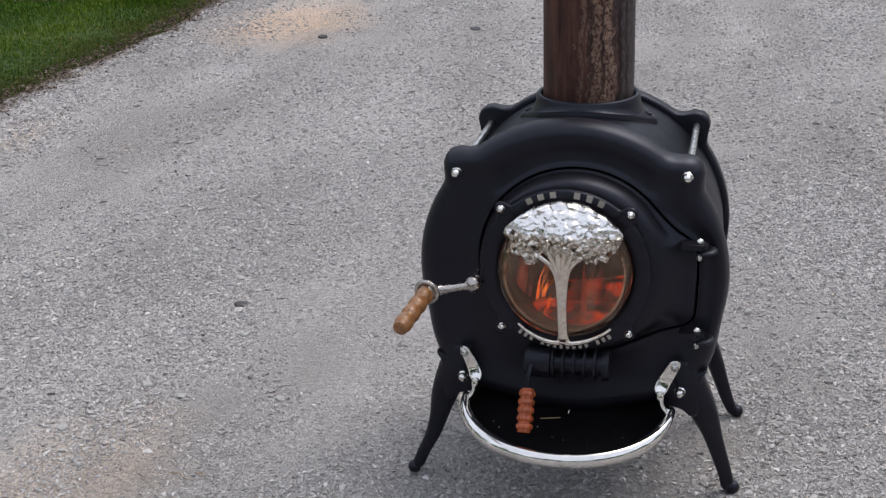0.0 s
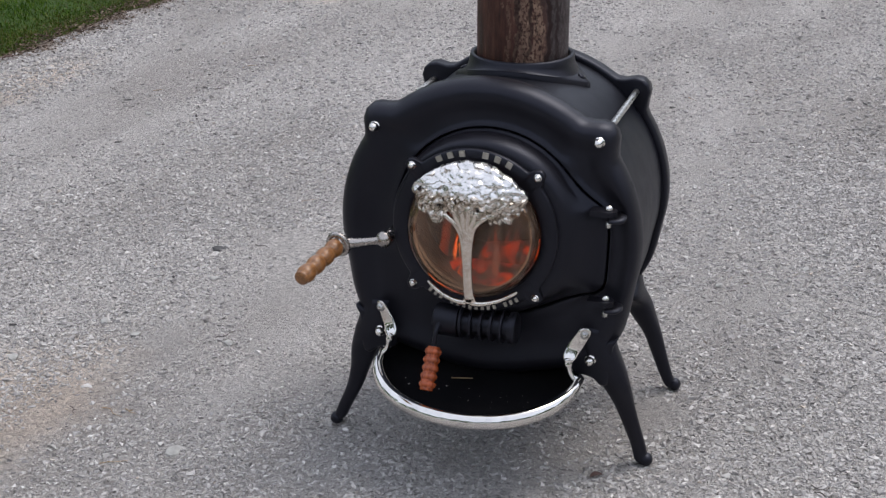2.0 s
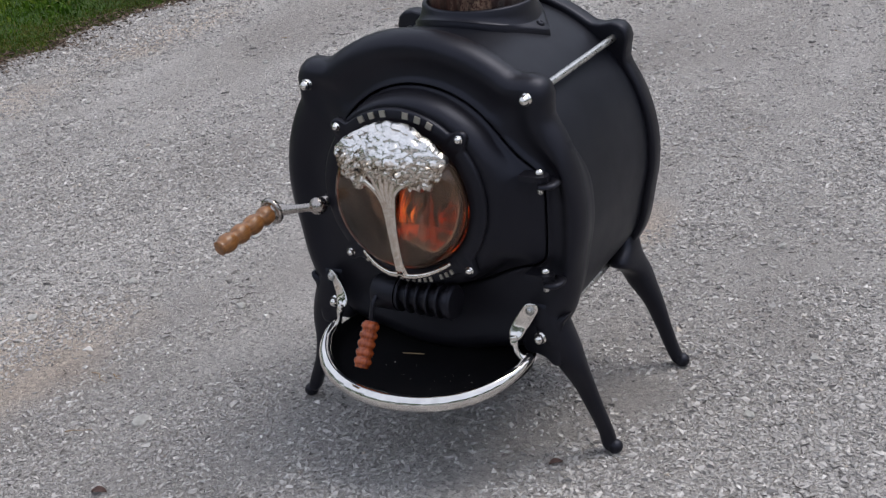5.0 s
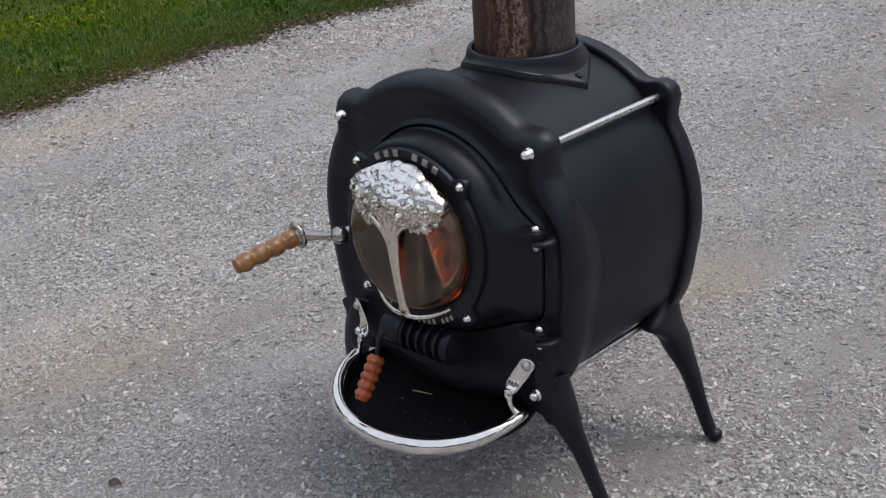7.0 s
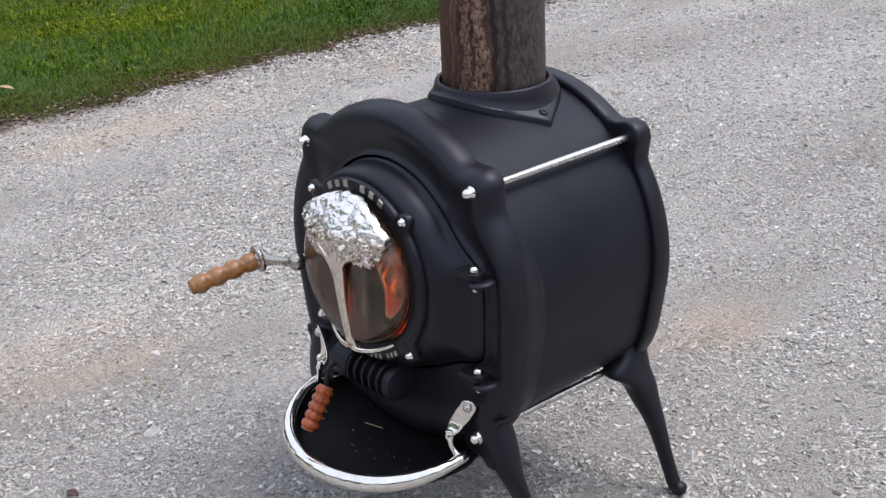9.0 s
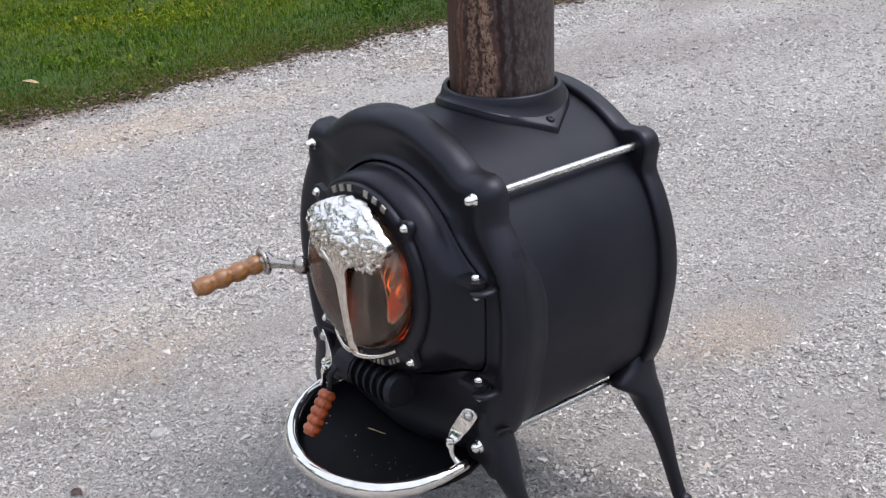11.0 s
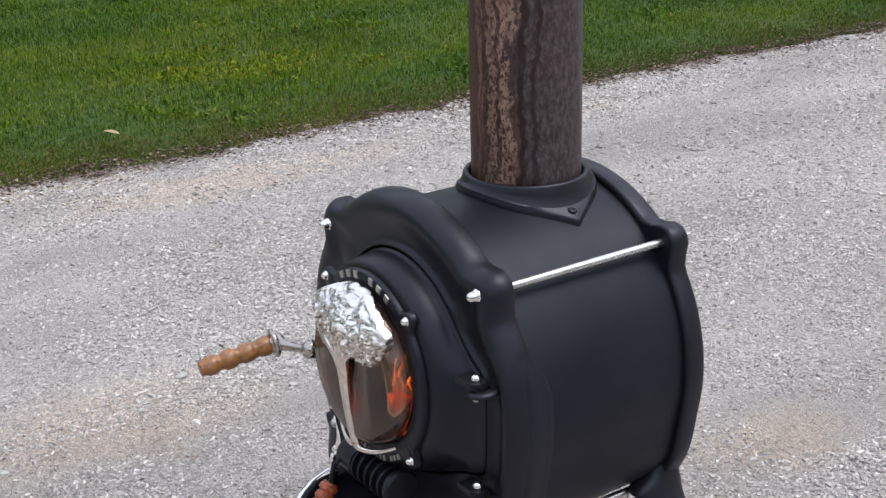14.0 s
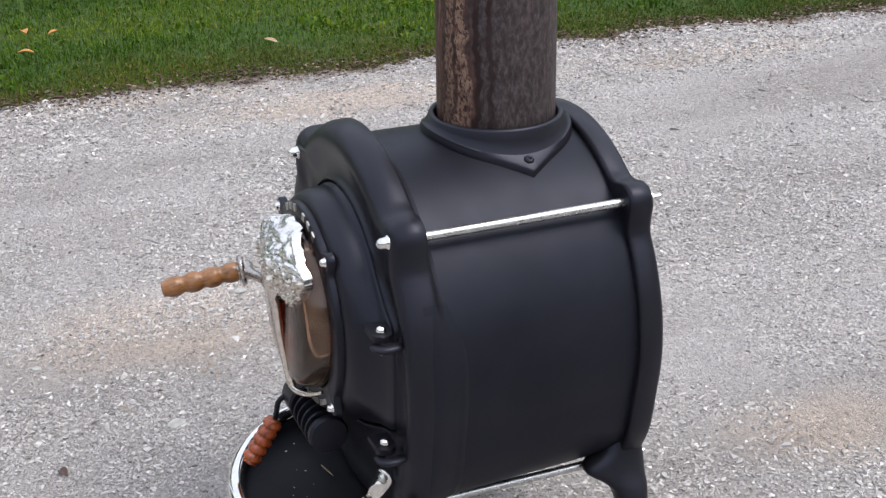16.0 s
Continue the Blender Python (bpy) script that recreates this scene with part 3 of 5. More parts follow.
def scatter_chips():
    """Loose stone chips pressed into the drive, one mesh."""
    rng = np.random.default_rng(4)
    # a three-cornered shard: a slab with a top and three broken sides, its foot sunk in the ground
    base = np.array([(1.05, -0.40, 0.36), (0.25, 0.62, 0.38), (-1.05, -0.1, 0.36), (1.2, -0.50, -0.4), (0.25, 0.72, -0.4), (-1.2, -0.2, -0.4)], float)
    spots = []
    for count, x0, x1, y0, y1, smin, smax in ((140000, -2.85, 1.25, -1.05, 2.4, 0.0020, 0.0072), (54000, -0.3, 1.25, -1.05, 2.1, 0.0030, 0.0084), (26000, -2.85, -0.5, -0.4, 2.2, 0.003, 0.0088), (215000, -1.5, 1.25, -1.05, 2.1, 0.0017, 0.0055), (72000, -2.9, 1.6, 1.8, 6.6, 0.0035, 0.010), (24000, -2.88, -2.1, -0.6, 6.0, 0.0035, 0.0105), (400, -2.8, 0.9, -0.75, 2.6, 0.004, 0.0075)):
        x, y = rng.uniform(x0, x1, count), rng.uniform(y0, y1, count)
        s = smin + (smax - smin) * rng.beta(1.2, 3.2, count)
        # each spread thins out towards its borders
        rim = np.minimum(np.minimum(x - x0 + 0.3 * (x0 < -2.5), x1 - x), np.minimum(y - y0, y1 - y))
        thick = rng.random(count) < np.clip(rim / 0.4, 0.0, 1.0)
        spots.append(np.stack([x, y, s], 1)[thick])
    spots = np.concatenate(spots)
    # the wheels have packed two smooth strips; stones lie thick between and beside them
    def loose(x, y):
        strip = 0.5 * math.exp(-((x - 0.75) / 0.42) ** 2) + 0.35 * math.exp(-((x + 1.25) / 0.35) ** 2) + 0.5 * math.exp(-((x + 2.55) / 0.30) ** 2)
        bare = 0.55 * max(0.0, 1 - (x - edge_x(y)) / 0.10)
        # chips thinned over the painted sun patches, so that their tint shows
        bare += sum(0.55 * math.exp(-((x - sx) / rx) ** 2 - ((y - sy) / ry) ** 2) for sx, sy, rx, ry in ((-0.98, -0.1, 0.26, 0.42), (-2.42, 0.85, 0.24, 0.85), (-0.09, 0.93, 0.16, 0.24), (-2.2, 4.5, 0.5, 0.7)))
        return 0.36 - bare + strip + 0.75 * noise.noise((x * 1.7, y * 0.8, 1.0)) + 0.65 * noise.noise((x * 5.5, y * 4.0, 4.0))

    luck = rng.random(len(spots))
    keep = np.array([loose(x, y) > l and x > edge_x(y) + 0.04 for (x, y, _), l in zip(spots, luck)])
    spots = spots[keep]
    n = len(spots)
    pts = np.repeat(base[None], n, 0) + rng.normal(0, 0.25, (n, 6, 3)) * (1, 1, 0.7)
    pts *= spots[:, None, 2:3] * rng.uniform(0.65, 1.35, (n, 1, 3))
    # each lies as it fell: tipped up by some degrees, then turned about
    tip = np.clip(rng.normal(0, 0.5, n), -1.1, 1.1)
    c, s = np.cos(tip)[:, None], np.sin(tip)[:, None]
    pts = np.stack([pts[..., 0], pts[..., 1] * c - pts[..., 2] * s, pts[..., 1] * s + pts[..., 2] * c], -1)
    a = rng.uniform(0, 2 * np.pi, n)
    c, s = np.cos(a)[:, None], np.sin(a)[:, None]
    xy = np.stack([pts[..., 0] * c - pts[..., 1] * s, pts[..., 0] * s + pts[..., 1] * c], -1)
    z0 = heights(spots[:, 0], spots[:, 1])
    pts[..., :2] = xy + spots[:, None, :2]
    pts[..., 2] += (z0 + spots[:, 2] * 0.20)[:, None]
    k = 6 * np.arange(n)[:, None]
    faces = [f for shape in ((0, 1, 2), (0, 3, 4, 1), (1, 4, 5, 2), (2, 5, 3, 0)) for f in (np.array([shape]) + k).tolist()]
    me = bpy.data.meshes.new("gravel_chips")
    me.from_pydata(pts.reshape(-1, 3).tolist(), [], faces)
    me.materials.append(CHIPS)
    tagged(new("gravel_chips", me), "loose angular pale grey gravel chips on the drive", "gravel", kind="stuff")


scatter_chips()


def blade_field(name, count, place, lean, material, label, category, seed):
    """Bent three-sided blades, one mesh. place(rng) gives x, y, height, half width."""
    rng = np.random.default_rng(seed)
    xyhw = place(rng, count)
    n = len(xyhw)
    a = rng.uniform(0, 2 * np.pi, n)
    tilt = np.abs(rng.normal(0, lean, n))
    b = rng.uniform(0, 2 * np.pi, n)
    h, w = xyhw[:, 2], xyhw[:, 3]
    foot = np.stack([xyhw[:, 0], xyhw[:, 1], np.array([lawn_height(x, y) - 0.004 for x, y in xyhw[:, :2]])], 1)
    side = np.stack([np.cos(a) * w, np.sin(a) * w, np.zeros(n)], 1)
    out = np.stack([np.cos(b), np.sin(b), np.zeros(n)], 1)
    up = np.array((0, 0, 1.0))
    mid = foot + out * (h * tilt * 0.35)[:, None] + up * (h * 0.6)[:, None]
    tip = foot + out * (h * tilt)[:, None] + up * (h * np.maximum(0.35, 1 - tilt * 0.5))[:, None]
    pts = np.stack([foot - side, foot + side, mid + side * 0.8, mid - side * 0.8, tip], 1).reshape(-1, 3)
    quad = (np.array([0, 1, 2, 3])[None] + 5 * np.arange(n)[:, None]).tolist()
    tri = (np.array([3, 2, 4])[None] + 5 * np.arange(n)[:, None]).tolist()
    me = bpy.data.meshes.new(name)
    me.from_pydata(pts.tolist(), [], quad + tri)
    me.materials.append(material)
    return tagged(new(name, me), label, category, kind="stuff")


def lawn_places(rng, count):
    y = rng.uniform(-1.2, 6.6, count) + rng.normal(0, 0.25, count)
    d = rng.beta(1.0, 1.5, count) * 5.2
    x = np.array([edge_x(v) for v in y]) - d + 0.02
    open_turf = np.hypot(x + 3.75, y - 5.72) > 0.74 + 0.10 * waves(x, y, 0.2, 2.2)
    x, y, d = x[open_turf], y[open_turf], d[open_turf]
    count = len(x)
    tuft = 0.6 * waves(x, y, 0.5, 13.3) + 0.6 * waves(x, y, 0.12, 19.7)
    h = (0.021 + 0.012 * tuft + rng.uniform(0, 0.018, count)) * np.clip(0.35 + d / 0.6, 0.35, 1.0)
    w = 0.0012 + 0.00024 * d + rng.uniform(0, 0.0011, count)
    return np.stack([x, y, np.maximum(0.006, h), w], 1)


def verge_places(rng, count):
    y = rng.uniform(-1.0, 6.2, count)
    clump = waves(0 * y, y, 0.16, 3.3) + 0.6 * waves(0 * y, y, 0.06, 9.3)
    x = np.array([edge_x(v) for v in y]) + rng.normal(-0.09, 0.10, count) + 0.08 * clump
    h = rng.uniform(0.008, 0.028, count)
    w = rng.uniform(0.0010, 0.0022, count)
    return np.stack([x, y, h, w], 1)


def weed_places(rng, count):
    cx, cy = rng.uniform(-6.2, -3.1, 70), rng.uniform(-0.8, 6.0, 70)
    k = rng.integers(0, 70, count)
    x, y = cx[k] + rng.normal(0, 0.07, count), cy[k] + rng.normal(0, 0.07, count)
    return np.stack([x, y, rng.uniform(0.022, 0.045, count), rng.uniform(0.004, 0.009, count)], 1)


blade_field("lawn_grass", 225000, lawn_places, 1.0, GRASS, "short mown green lawn grass", "grass", 11)
blade_field("verge_grass", 60000, verge_places, 0.9, DRY, "thin yellowing grass along the gravel edge", "grass", 12)
blade_field("broadleaf_weeds", 5200, weed_places, 0.9, GRASS, "low broad-leaved weeds in the lawn", "weeds", 13)



def litter():
    """Brown crumbs of leaf and soil where the grass thins out, one mesh."""
    rng = np.random.default_rng(15)
    n = 9000
    y = rng.uniform(-0.9, 6.2, n)
    x = np.array([edge_x(v) for v in y]) + rng.normal(0.02, 0.07, n) + 0.05 * waves(0 * y, y, 0.25, 8.8)
    s = rng.uniform(0.003, 0.012, n) * rng.uniform(0.5, 1.0, n)
    z = np.where(x > np.array([edge_x(v) for v in y]), heights(x, y), 0.004) + 0.002
    corner = np.array([(-1, -0.4, 0), (0.1, -0.6, 0.15), (1, 0.1, 0), (0.2, 0.5, 0.2), (-0.7, 0.45, 0.05), (0, 0, -0.35)])
    pts = np.repeat(corner[None], n, 0) + rng.normal(0, 0.18, (n, 6, 3))
    pts *= s[:, None, None]
    a = rng.uniform(0, 2 * np.pi, n)
    c, k = np.cos(a)[:, None], np.sin(a)[:, None]
    pts = np.stack([pts[..., 0] * c - pts[..., 1] * k + x[:, None], pts[..., 0] * k + pts[..., 1] * c + y[:, None], pts[..., 2] + z[:, None]], -1)
    base = 6 * np.arange(n)[:, None]
    faces = (np.array([[0, 1, 2, 3, 4]]) + base).tolist() + [f for i in range(5) for f in (np.array([[(i + 1) % 5, i, 5]]) + base).tolist()]
    me = bpy.data.meshes.new("leaf_litter")
    me.from_pydata(pts.reshape(-1, 3).tolist(), [], faces)
    me.materials.append(LITTER)
    tagged(new("leaf_litter", me), "brown crumbled leaves and soil along the grass edge", "litter", kind="stuff")


litter()


# ---------------------------------------------------------------- the stove
ZC = 0.437          # height of the plates' centre
ZB = 0.432          # height of the barrel's axis
ZD = 0.464          # height of the door's centre
R_SHELL, R_REAR = 0.258, 0.2690
LOBES = ((-0.2, 0.626), (0.2, 0.626))
N = 144

stove = empty("wood_stove", pose(-0.0085, 0, 0, 0, 0.8, 0), "black cast-iron barrel wood stove with nickel trim, standing on gravel", "stove")


def barrel(x, z, grow):
    """The barrel's section: round above, fuller at the lower corners."""
    d = math.hypot(x, z - ZB) - R_SHELL - grow
    for s in (-1, 1):
        d = union(d, math.hypot(x - s * 0.155, z - 0.306) - 0.068 - grow, 0.05)
    return d


def front_shape(x, z):
    d = math.hypot(x, z - ZC) - 0.277
    for s in (-1, 1):
        d = union(d, math.hypot(x - s * 0.150, z - 0.300) - 0.097, 0.05)
    for lx, lz in LOBES:
        d = union(d, math.hypot(x - lx, z - lz) - 0.030, 0.022)
    return d


def door_shape(x, z):
    """Round door with a squared ear towards the hinges."""
    d = math.hypot(x - 0.012, z - ZD) - 0.1705
    bx, bz = abs(x - 0.15) - 0.045, abs(z - 0.434) - 0.052
    box = math.hypot(max(bx, 0), max(bz, 0)) + min(max(bx, bz), 0.0) - 0.024
    return union(d, box, 0.07)


def ease(f):
    f = max(0.0, min(1.0, f))
    return f * f * (3 - 2 * f)


def swell(z, y):
    """How far the barrel's flanks stand out towards the front plate."""
    return 0.010 * (1 - ease((z - 0.47) / 0.14)) * max(0.0, 1 - max(0.0, y - 0.03) / 0.30)


def build_front():
    c = (0.0, ZC)
    edge = outline(front_shape, c, N)
    body = outline(lambda x, z: barrel(x, z, 0.0), c, N)
    hole = outline(lambda x, z: door_shape(x, z) - 0.0032, c, N)
    bm = bmesh.new()
    # behind the rolled ridge: a step near the lobes, a long soft run into the barrel lower down
    high = [ease((ZC + e * math.sin(2 * math.pi * i / N) - 0.47) / 0.12) for i, e in enumerate(edge)]

    def back(f):
        ring = []
        for i, (e, b, h) in enumerate(zip(edge, body, high)):
            a = 2 * math.pi * i / N
            sharp = 1 - ease(f) if f < 1 else 0.0
            soft = 1 - ease(f)
            y = 0.032 + 0.012 * h + f * (0.014 * h + 0.052 * (1 - h))
            low = b + 0.0004 + swell(c[1] + b * math.sin(a), y)
            r = low + (e - low) * (h * sharp + (1 - h) * soft)
            ring.append(Vector((c[0] + r * math.cos(a), y, c[1] + r * math.sin(a))))
        return ring

    rings = [fan(body, c, 0.092, 1, 0.004), *[back(f) for f in (1.0, 0.85, 0.7, 0.55, 0.4, 0.25, 0.12, 0.0)]]
    span = [min(1.0, max(0.3, (e - h - 0.010) / 0.078)) for e, h in zip(edge, hole)]
    for inset, y in ((0.0006, 0.028), (0.003, 0.020), (0.008, 0.011), (0.016, 0.004), (0.026, 0.0005), (0.036, 0.0015), (0.046, 0.0040), (0.056, 0.0066), (0.066, 0.0078), (0.078, 0.0076)):
        rings.append(fan([e - inset * k for e, k in zip(edge, span)], c, y))
    last = [e - 0.078 * k for e, k in zip(edge, span)]
    for f, y in ((0.35, 0.0062), (0.7, 0.0024), (0.93, -0.0012), (1.0, -0.0004)):
        rings.append(fan([a + (b - a) * f for a, b in zip(last, hole)], c, y))
    rings.append(fan(hole, c, 0.040))
    rings.append(fan([h + 0.006 for h in hole], c, 0.048))
    skin(bm, rings)
    # the flank behind the ridge is as smooth as the barrel
    for f in bm.faces:
        at = f.calc_center_median()
        f.material_index = 1 if at.y > 0.034 and at.z < 0.55 else 0
    plate = part("front_plate", bm, IRON, stove, "matt black cast-iron front plate with rolled ridge")
    plate.data.materials.append(SHELL)
    return plate


build_front()


REAR_X = -0.005     # the rear plate sits a little to one side


def rear_shape(x, z):
    d = barrel(x, z, R_REAR - R_SHELL)
    for lx, lz in (*LOBES, (-0.185, 0.228), (0.185, 0.228)):
        d = union(d, math.hypot(x - lx, z - lz) - 0.026, 0.03)
    return d


def build_rear():
    c = (0.0, ZC)
    edge = outline(rear_shape, c, N)
    body = outline(lambda x, z: barrel(x, z, -0.004), c, N)
    bm = bmesh.new()
    skin(bm, [fan(body, c, 0.338), fan(edge, c, 0.337, 1, 0.006), fan(edge, c, 0.338, 1, 0.002), fan(edge, c, 0.343), fan(edge, c, 0.366), fan(edge, c, 0.371, 1, 0.003), fan(edge, c, 0.373, 1, 0.010), fan([0.2] * N, c, 0.374), fan([0.02] * N, c, 0.378)], True, (False, True))
    bmesh.ops.translate(bm, verts=bm.verts, vec=(REAR_X, 0, 0))
    part("rear_plate", bm, IRON, stove)


build_rear()


def build_shell():
    c = (0.0, ZC)
    out, inn = outline(lambda x, z: barrel(x, z, 0.0), c, N), outline(lambda x, z: barrel(x, z, -0.005), c, N)
    bm = bmesh.new()
    def flank(y):
        return fan([r + swell(c[1] + r * math.sin(2 * math.pi * i / N), y) for i, r in enumerate(out)], c, y)

    rings = [fan(inn, c, 0.35), *[flank(y) for y in (0.35, 0.33, 0.25, 0.17, 0.10, 0.045)], fan(inn, c, 0.045), fan(inn, c, 0.35)]
    for ring in rings:
        for p in ring:
            p.x += REAR_X * max(0.0, p.y - 0.045) / 0.305
    skin(bm, rings)
    part("barrel_shell", bm, SHELL, stove, "smooth black sheet-steel barrel", sharp=40)


build_shell()

# firebox lining, seen through the glass
bm = bmesh.new()
lathe(bm, [(0.178, 0.066), (R_SHELL - 0.012, 0.07), (R_SHELL - 0.012, 0.33), (0.01, 0.335)], (0, 0, ZC), (0, 1, 0), 48, (False, True))
part("firebox_lining", bm, SOOT, stove, "sooty dark iron firebox")


# ---- door
def build_door():
    c = (0.0, ZD)
    n = 200
    edge = outline(door_shape, c, n)
    bm = bmesh.new()
    rings = [fan(edge, c, 0.030), fan(edge, c, 0.0025, 1, 0.0002), fan(edge, c, -0.0018, 1, 0.0012), fan(edge, c, -0.0034, 1, 0.0036)]
    # the bulge runs out in a hollow sweep towards the hinge side
    for r, y, sweep in ((0.1745, -0.0062, 0.86), (0.1738, -0.0115, 0.64), (0.1732, -0.0185, 0.42), (0.1705, -0.0265, 0.26), (0.1665, -0.0345, 0.14), (0.1615, -0.0405, 0.06), (0.1560, -0.0438, 0.0), (0.1510, -0.0446, 0.0), (0.138, -0.0446, 0.0)):
        tight = [min(1.0, (e - 0.152) / 0.028) for e in edge]
        rings.append(fan([0.150 + (r - 0.150) * k + max(0.0, e - 0.182) * sweep if r > 0.150 else r for e, k in zip(edge, tight)], c, y))
    rings += [fan([0.119] * n, c, -0.048), fan([0.116] * n, c, -0.046), fan([0.116] * n, c, 0.03), fan([0.15] * n, c, 0.03), fan([0.16] * n, c, 0.018)]
    skin(bm, rings)
    return part("door", bm, IRON, stove, "round black cast-iron door, closed")


door = build_door()


def ring_shape(x, z):
    d = math.hypot(x, z - ZD) - 0.1475
    for sx, sz in itertools.product((-1, 1), (-1, 1)):
        d = union(d, math.hypot(x - sx * 0.111, z - ZD - sz * 0.109) - 0.0125, 0.012)
    return d


def build_glass_frame():
    c = (0.0, ZD)
    n = 200
    edge = outline(ring_shape, c, n)
    bm = bmesh.new()
    skin(bm, [fan(edge, c, -0.044), fan(edge, c, -0.0525), fan(edge, c, -0.0545, 1, 0.002), fan([0.122] * n, c, -0.0545), fan([0.119] * n, c, -0.0525), fan([0.119] * n, c, -0.044)])
    return part("glass_frame", bm, IRON, door, "lobed black retaining ring", sharp=50)


build_glass_frame()

bm = bmesh.new()
lathe(bm, [(0.1185, 0.047), (0.117, 0.060), (0.114, 0.074), (0.108, 0.083), (0.099, 0.088), (0.06, 0.0905), (0.03, 0.0909), (0.004, 0.091), (0.0002, 0.091), (0.0002, 0.0865), (0.004, 0.0865), (0.03, 0.0864), (0.058, 0.086), (0.096, 0.0835), (0.1045, 0.079), (0.1095, 0.072), (0.1125, 0.060), (0.1138, 0.047)], (0, 0, ZD), (0, -1, 0), 96, (False, False))
glass = part("window_glass", bm, GLASS, door, "bulging sooty glass dome")
glass.visible_shadow = False


def cap_screw(at, r, high, parent, name="bolt", metal=None):
    """A domed bolt head that faces the front, on a washer."""
    bm = bmesh.new()
    lathe(bm, [(r * 1.25, -0.001), (r * 1.25, 0.0012), (r, 0.0016), (r, high * 0.45), (r * 0.82, high * 0.75), (r * 0.45, high * 0.95), (r * 0.05, high)], at, (0, -1, 0), 14)
    return part(name, bm, metal or CHROME, parent, "bright domed bolt")


for sx, sz in itertools.product((-1, 1), (-1, 1)):
    cap_screw((sx * 0.111, -0.0545, ZD + sz * 0.109), 0.0058, 0.008, door)


# raised bright marks round the window, plain shapes along an arc
def marks(words, radius, half, tall, at_top):
    total = sum(words) + 0.9 * (len(words) - 1)
    pos, step = 0.0, 2 * half / (total - 1)
    for w in words:
        for k in range(w):
            a = radians(-half + (pos + k) * step)
            s = 1 if at_top else -1
            x, z = radius * math.sin(a), ZD + s * radius * math.cos(a)
            wide = radians(step) * radius * 0.24
            bm = bmesh.new()
            bmesh.ops.create_cube(bm, size=1.0, matrix=Matrix.Translation((x, -0.0553, z)) @ Matrix.Rotation(s * a, 4, "Y") @ Matrix.Diagonal((2 * wide, 0.0026, tall, 1)))
            bmesh.ops.bevel(bm, geom=bm.edges[:], offset=0.0006, segments=1)
            part("raised_mark", bm, LETTER, door, smooth=False)
        pos += w + 0.9


marks((3, 3), 0.1405, 26, 0.0105, True)
marks((3, 8, 3), 0.1398, 34, 0.0080, False)


# ---- cast tree over the window
def build_tree():
    rng = random.Random(3)
    tree = part("tree_trunk", trunk_mesh(), SILVER, door, "polished cast tree trunk with spreading limbs")

    def low(x):
        # ragged lower edge with two hanging clumps
        z = 0.512 - 0.020 * math.exp(-((x + 0.052) / 0.020) ** 2) - 0.012 * math.exp(-((x + 0.083) / 0.012) ** 2) - 0.016 * math.exp(-((x - 0.052) / 0.026) ** 2)
        z += 0.028 * max(0.0, (abs(x - 0.002) - 0.072) / 0.03) ** 2
        return z + 0.013 * noise.noise((x * 85, 0.3, 1.0)) + 0.007 * noise.noise((x * 220, 4.3, 1.0))

    def high(x):
        return 0.464 + math.sqrt(max(0.0, 0.132**2 - x * x)) - 0.002 + 0.002 * noise.noise((x * 60, 8.0, 0.0))

    nx, nz = 110, 64
    front, back = [], []
    for j in range(nz + 1):
        v = j / nz
        for i in range(nx + 1):
            x = -0.102 + 0.204 * i / nx
            z = low(x) + (high(x) - low(x)) * v
            xe = x + 0.003 * noise.noise((z * 130, x * 5, 2.0)) * (abs(x) / 0.1) ** 4
            dome = -0.107 + 0.024 * (abs(x) / 0.102) ** 2.2
            up = max(0.0, (z - 0.532) / (0.600 - 0.532))
            y = dome + 0.044 * up**2.1 * (1 - 0.35 * (abs(x) / 0.102) ** 2)
            y += 0.008 * max(0.0, (0.525 - z) / 0.03)
            top = max(0.0, min(1.0, (z - 0.541) / 0.010))
            y -= (crease(x + 0.012 * noise.noise((x * 34, z * 40, 3.0)), z, 40, 84, 0.85, 0.0005) + crease(x, z, 80, 170, 0.32, 0.0007) + 0.0014 * (0.5 - abs(noise.noise((x * 60 + z * 30, z * 130, 6.0))))) * top + (crease(x, z, 118, 115, 2.0, 0.0022) + 0.005 * noise.noise((x * 45, z * 45, 0.0)) + 0.0012) * (1 - top)
            y = min(y, -0.058)
            front.append((xe, y, z))
            back.append((xe * 0.985, min(y + 0.012, -0.054), z + 0.001))
    w = nx + 1
    bm = bmesh.new()
    fv, bv = [bm.verts.new(p) for p in front], [bm.verts.new(p) for p in back]
    for j in range(nz):
        for i in range(nx):
            k = j * w + i
            # small gaps where the fire shows between the clumps
            cx, _, cz = front[k]
            gap = any(math.hypot((cx - gx) / gr, (cz - gz) / gr) < 1 for gx, gz, gr in ((-0.046, 0.522, 0.0055), (0.006, 0.526, 0.0045), (0.022, 0.523, 0.0035), (-0.018, 0.512, 0.004), (-0.085, 0.545, 0.004)))
            if gap:
                continue
            face = bm.faces.new((fv[k], fv[k + 1], fv[k + w + 1], fv[k + w]))
            # lower facets take the metal with the ground's reflection painted in
            face.material_index = 1 if cz < 0.545 + 0.006 * noise.noise((cx * 90, 2.0, 0.0)) else 0
            bm.faces.new((bv[k], bv[k + w], bv[k + w + 1], bv[k + 1]))
    for f, b in ((fv, bv),):
        for e in [e for e in bm.edges if e.is_boundary and e.verts[0] in set_of(f) and e.verts[1] in set_of(f)]:
            i0, i1 = f.index(e.verts[0]), f.index(e.verts[1])
            if bv[i0].link_faces and bv[i1].link_faces:
                bm.faces.new((f[i0], f[i1], b[i1], b[i0]))
    bmesh.ops.delete(bm, geom=[v for v in bm.verts if not v.link_faces], context="VERTS")
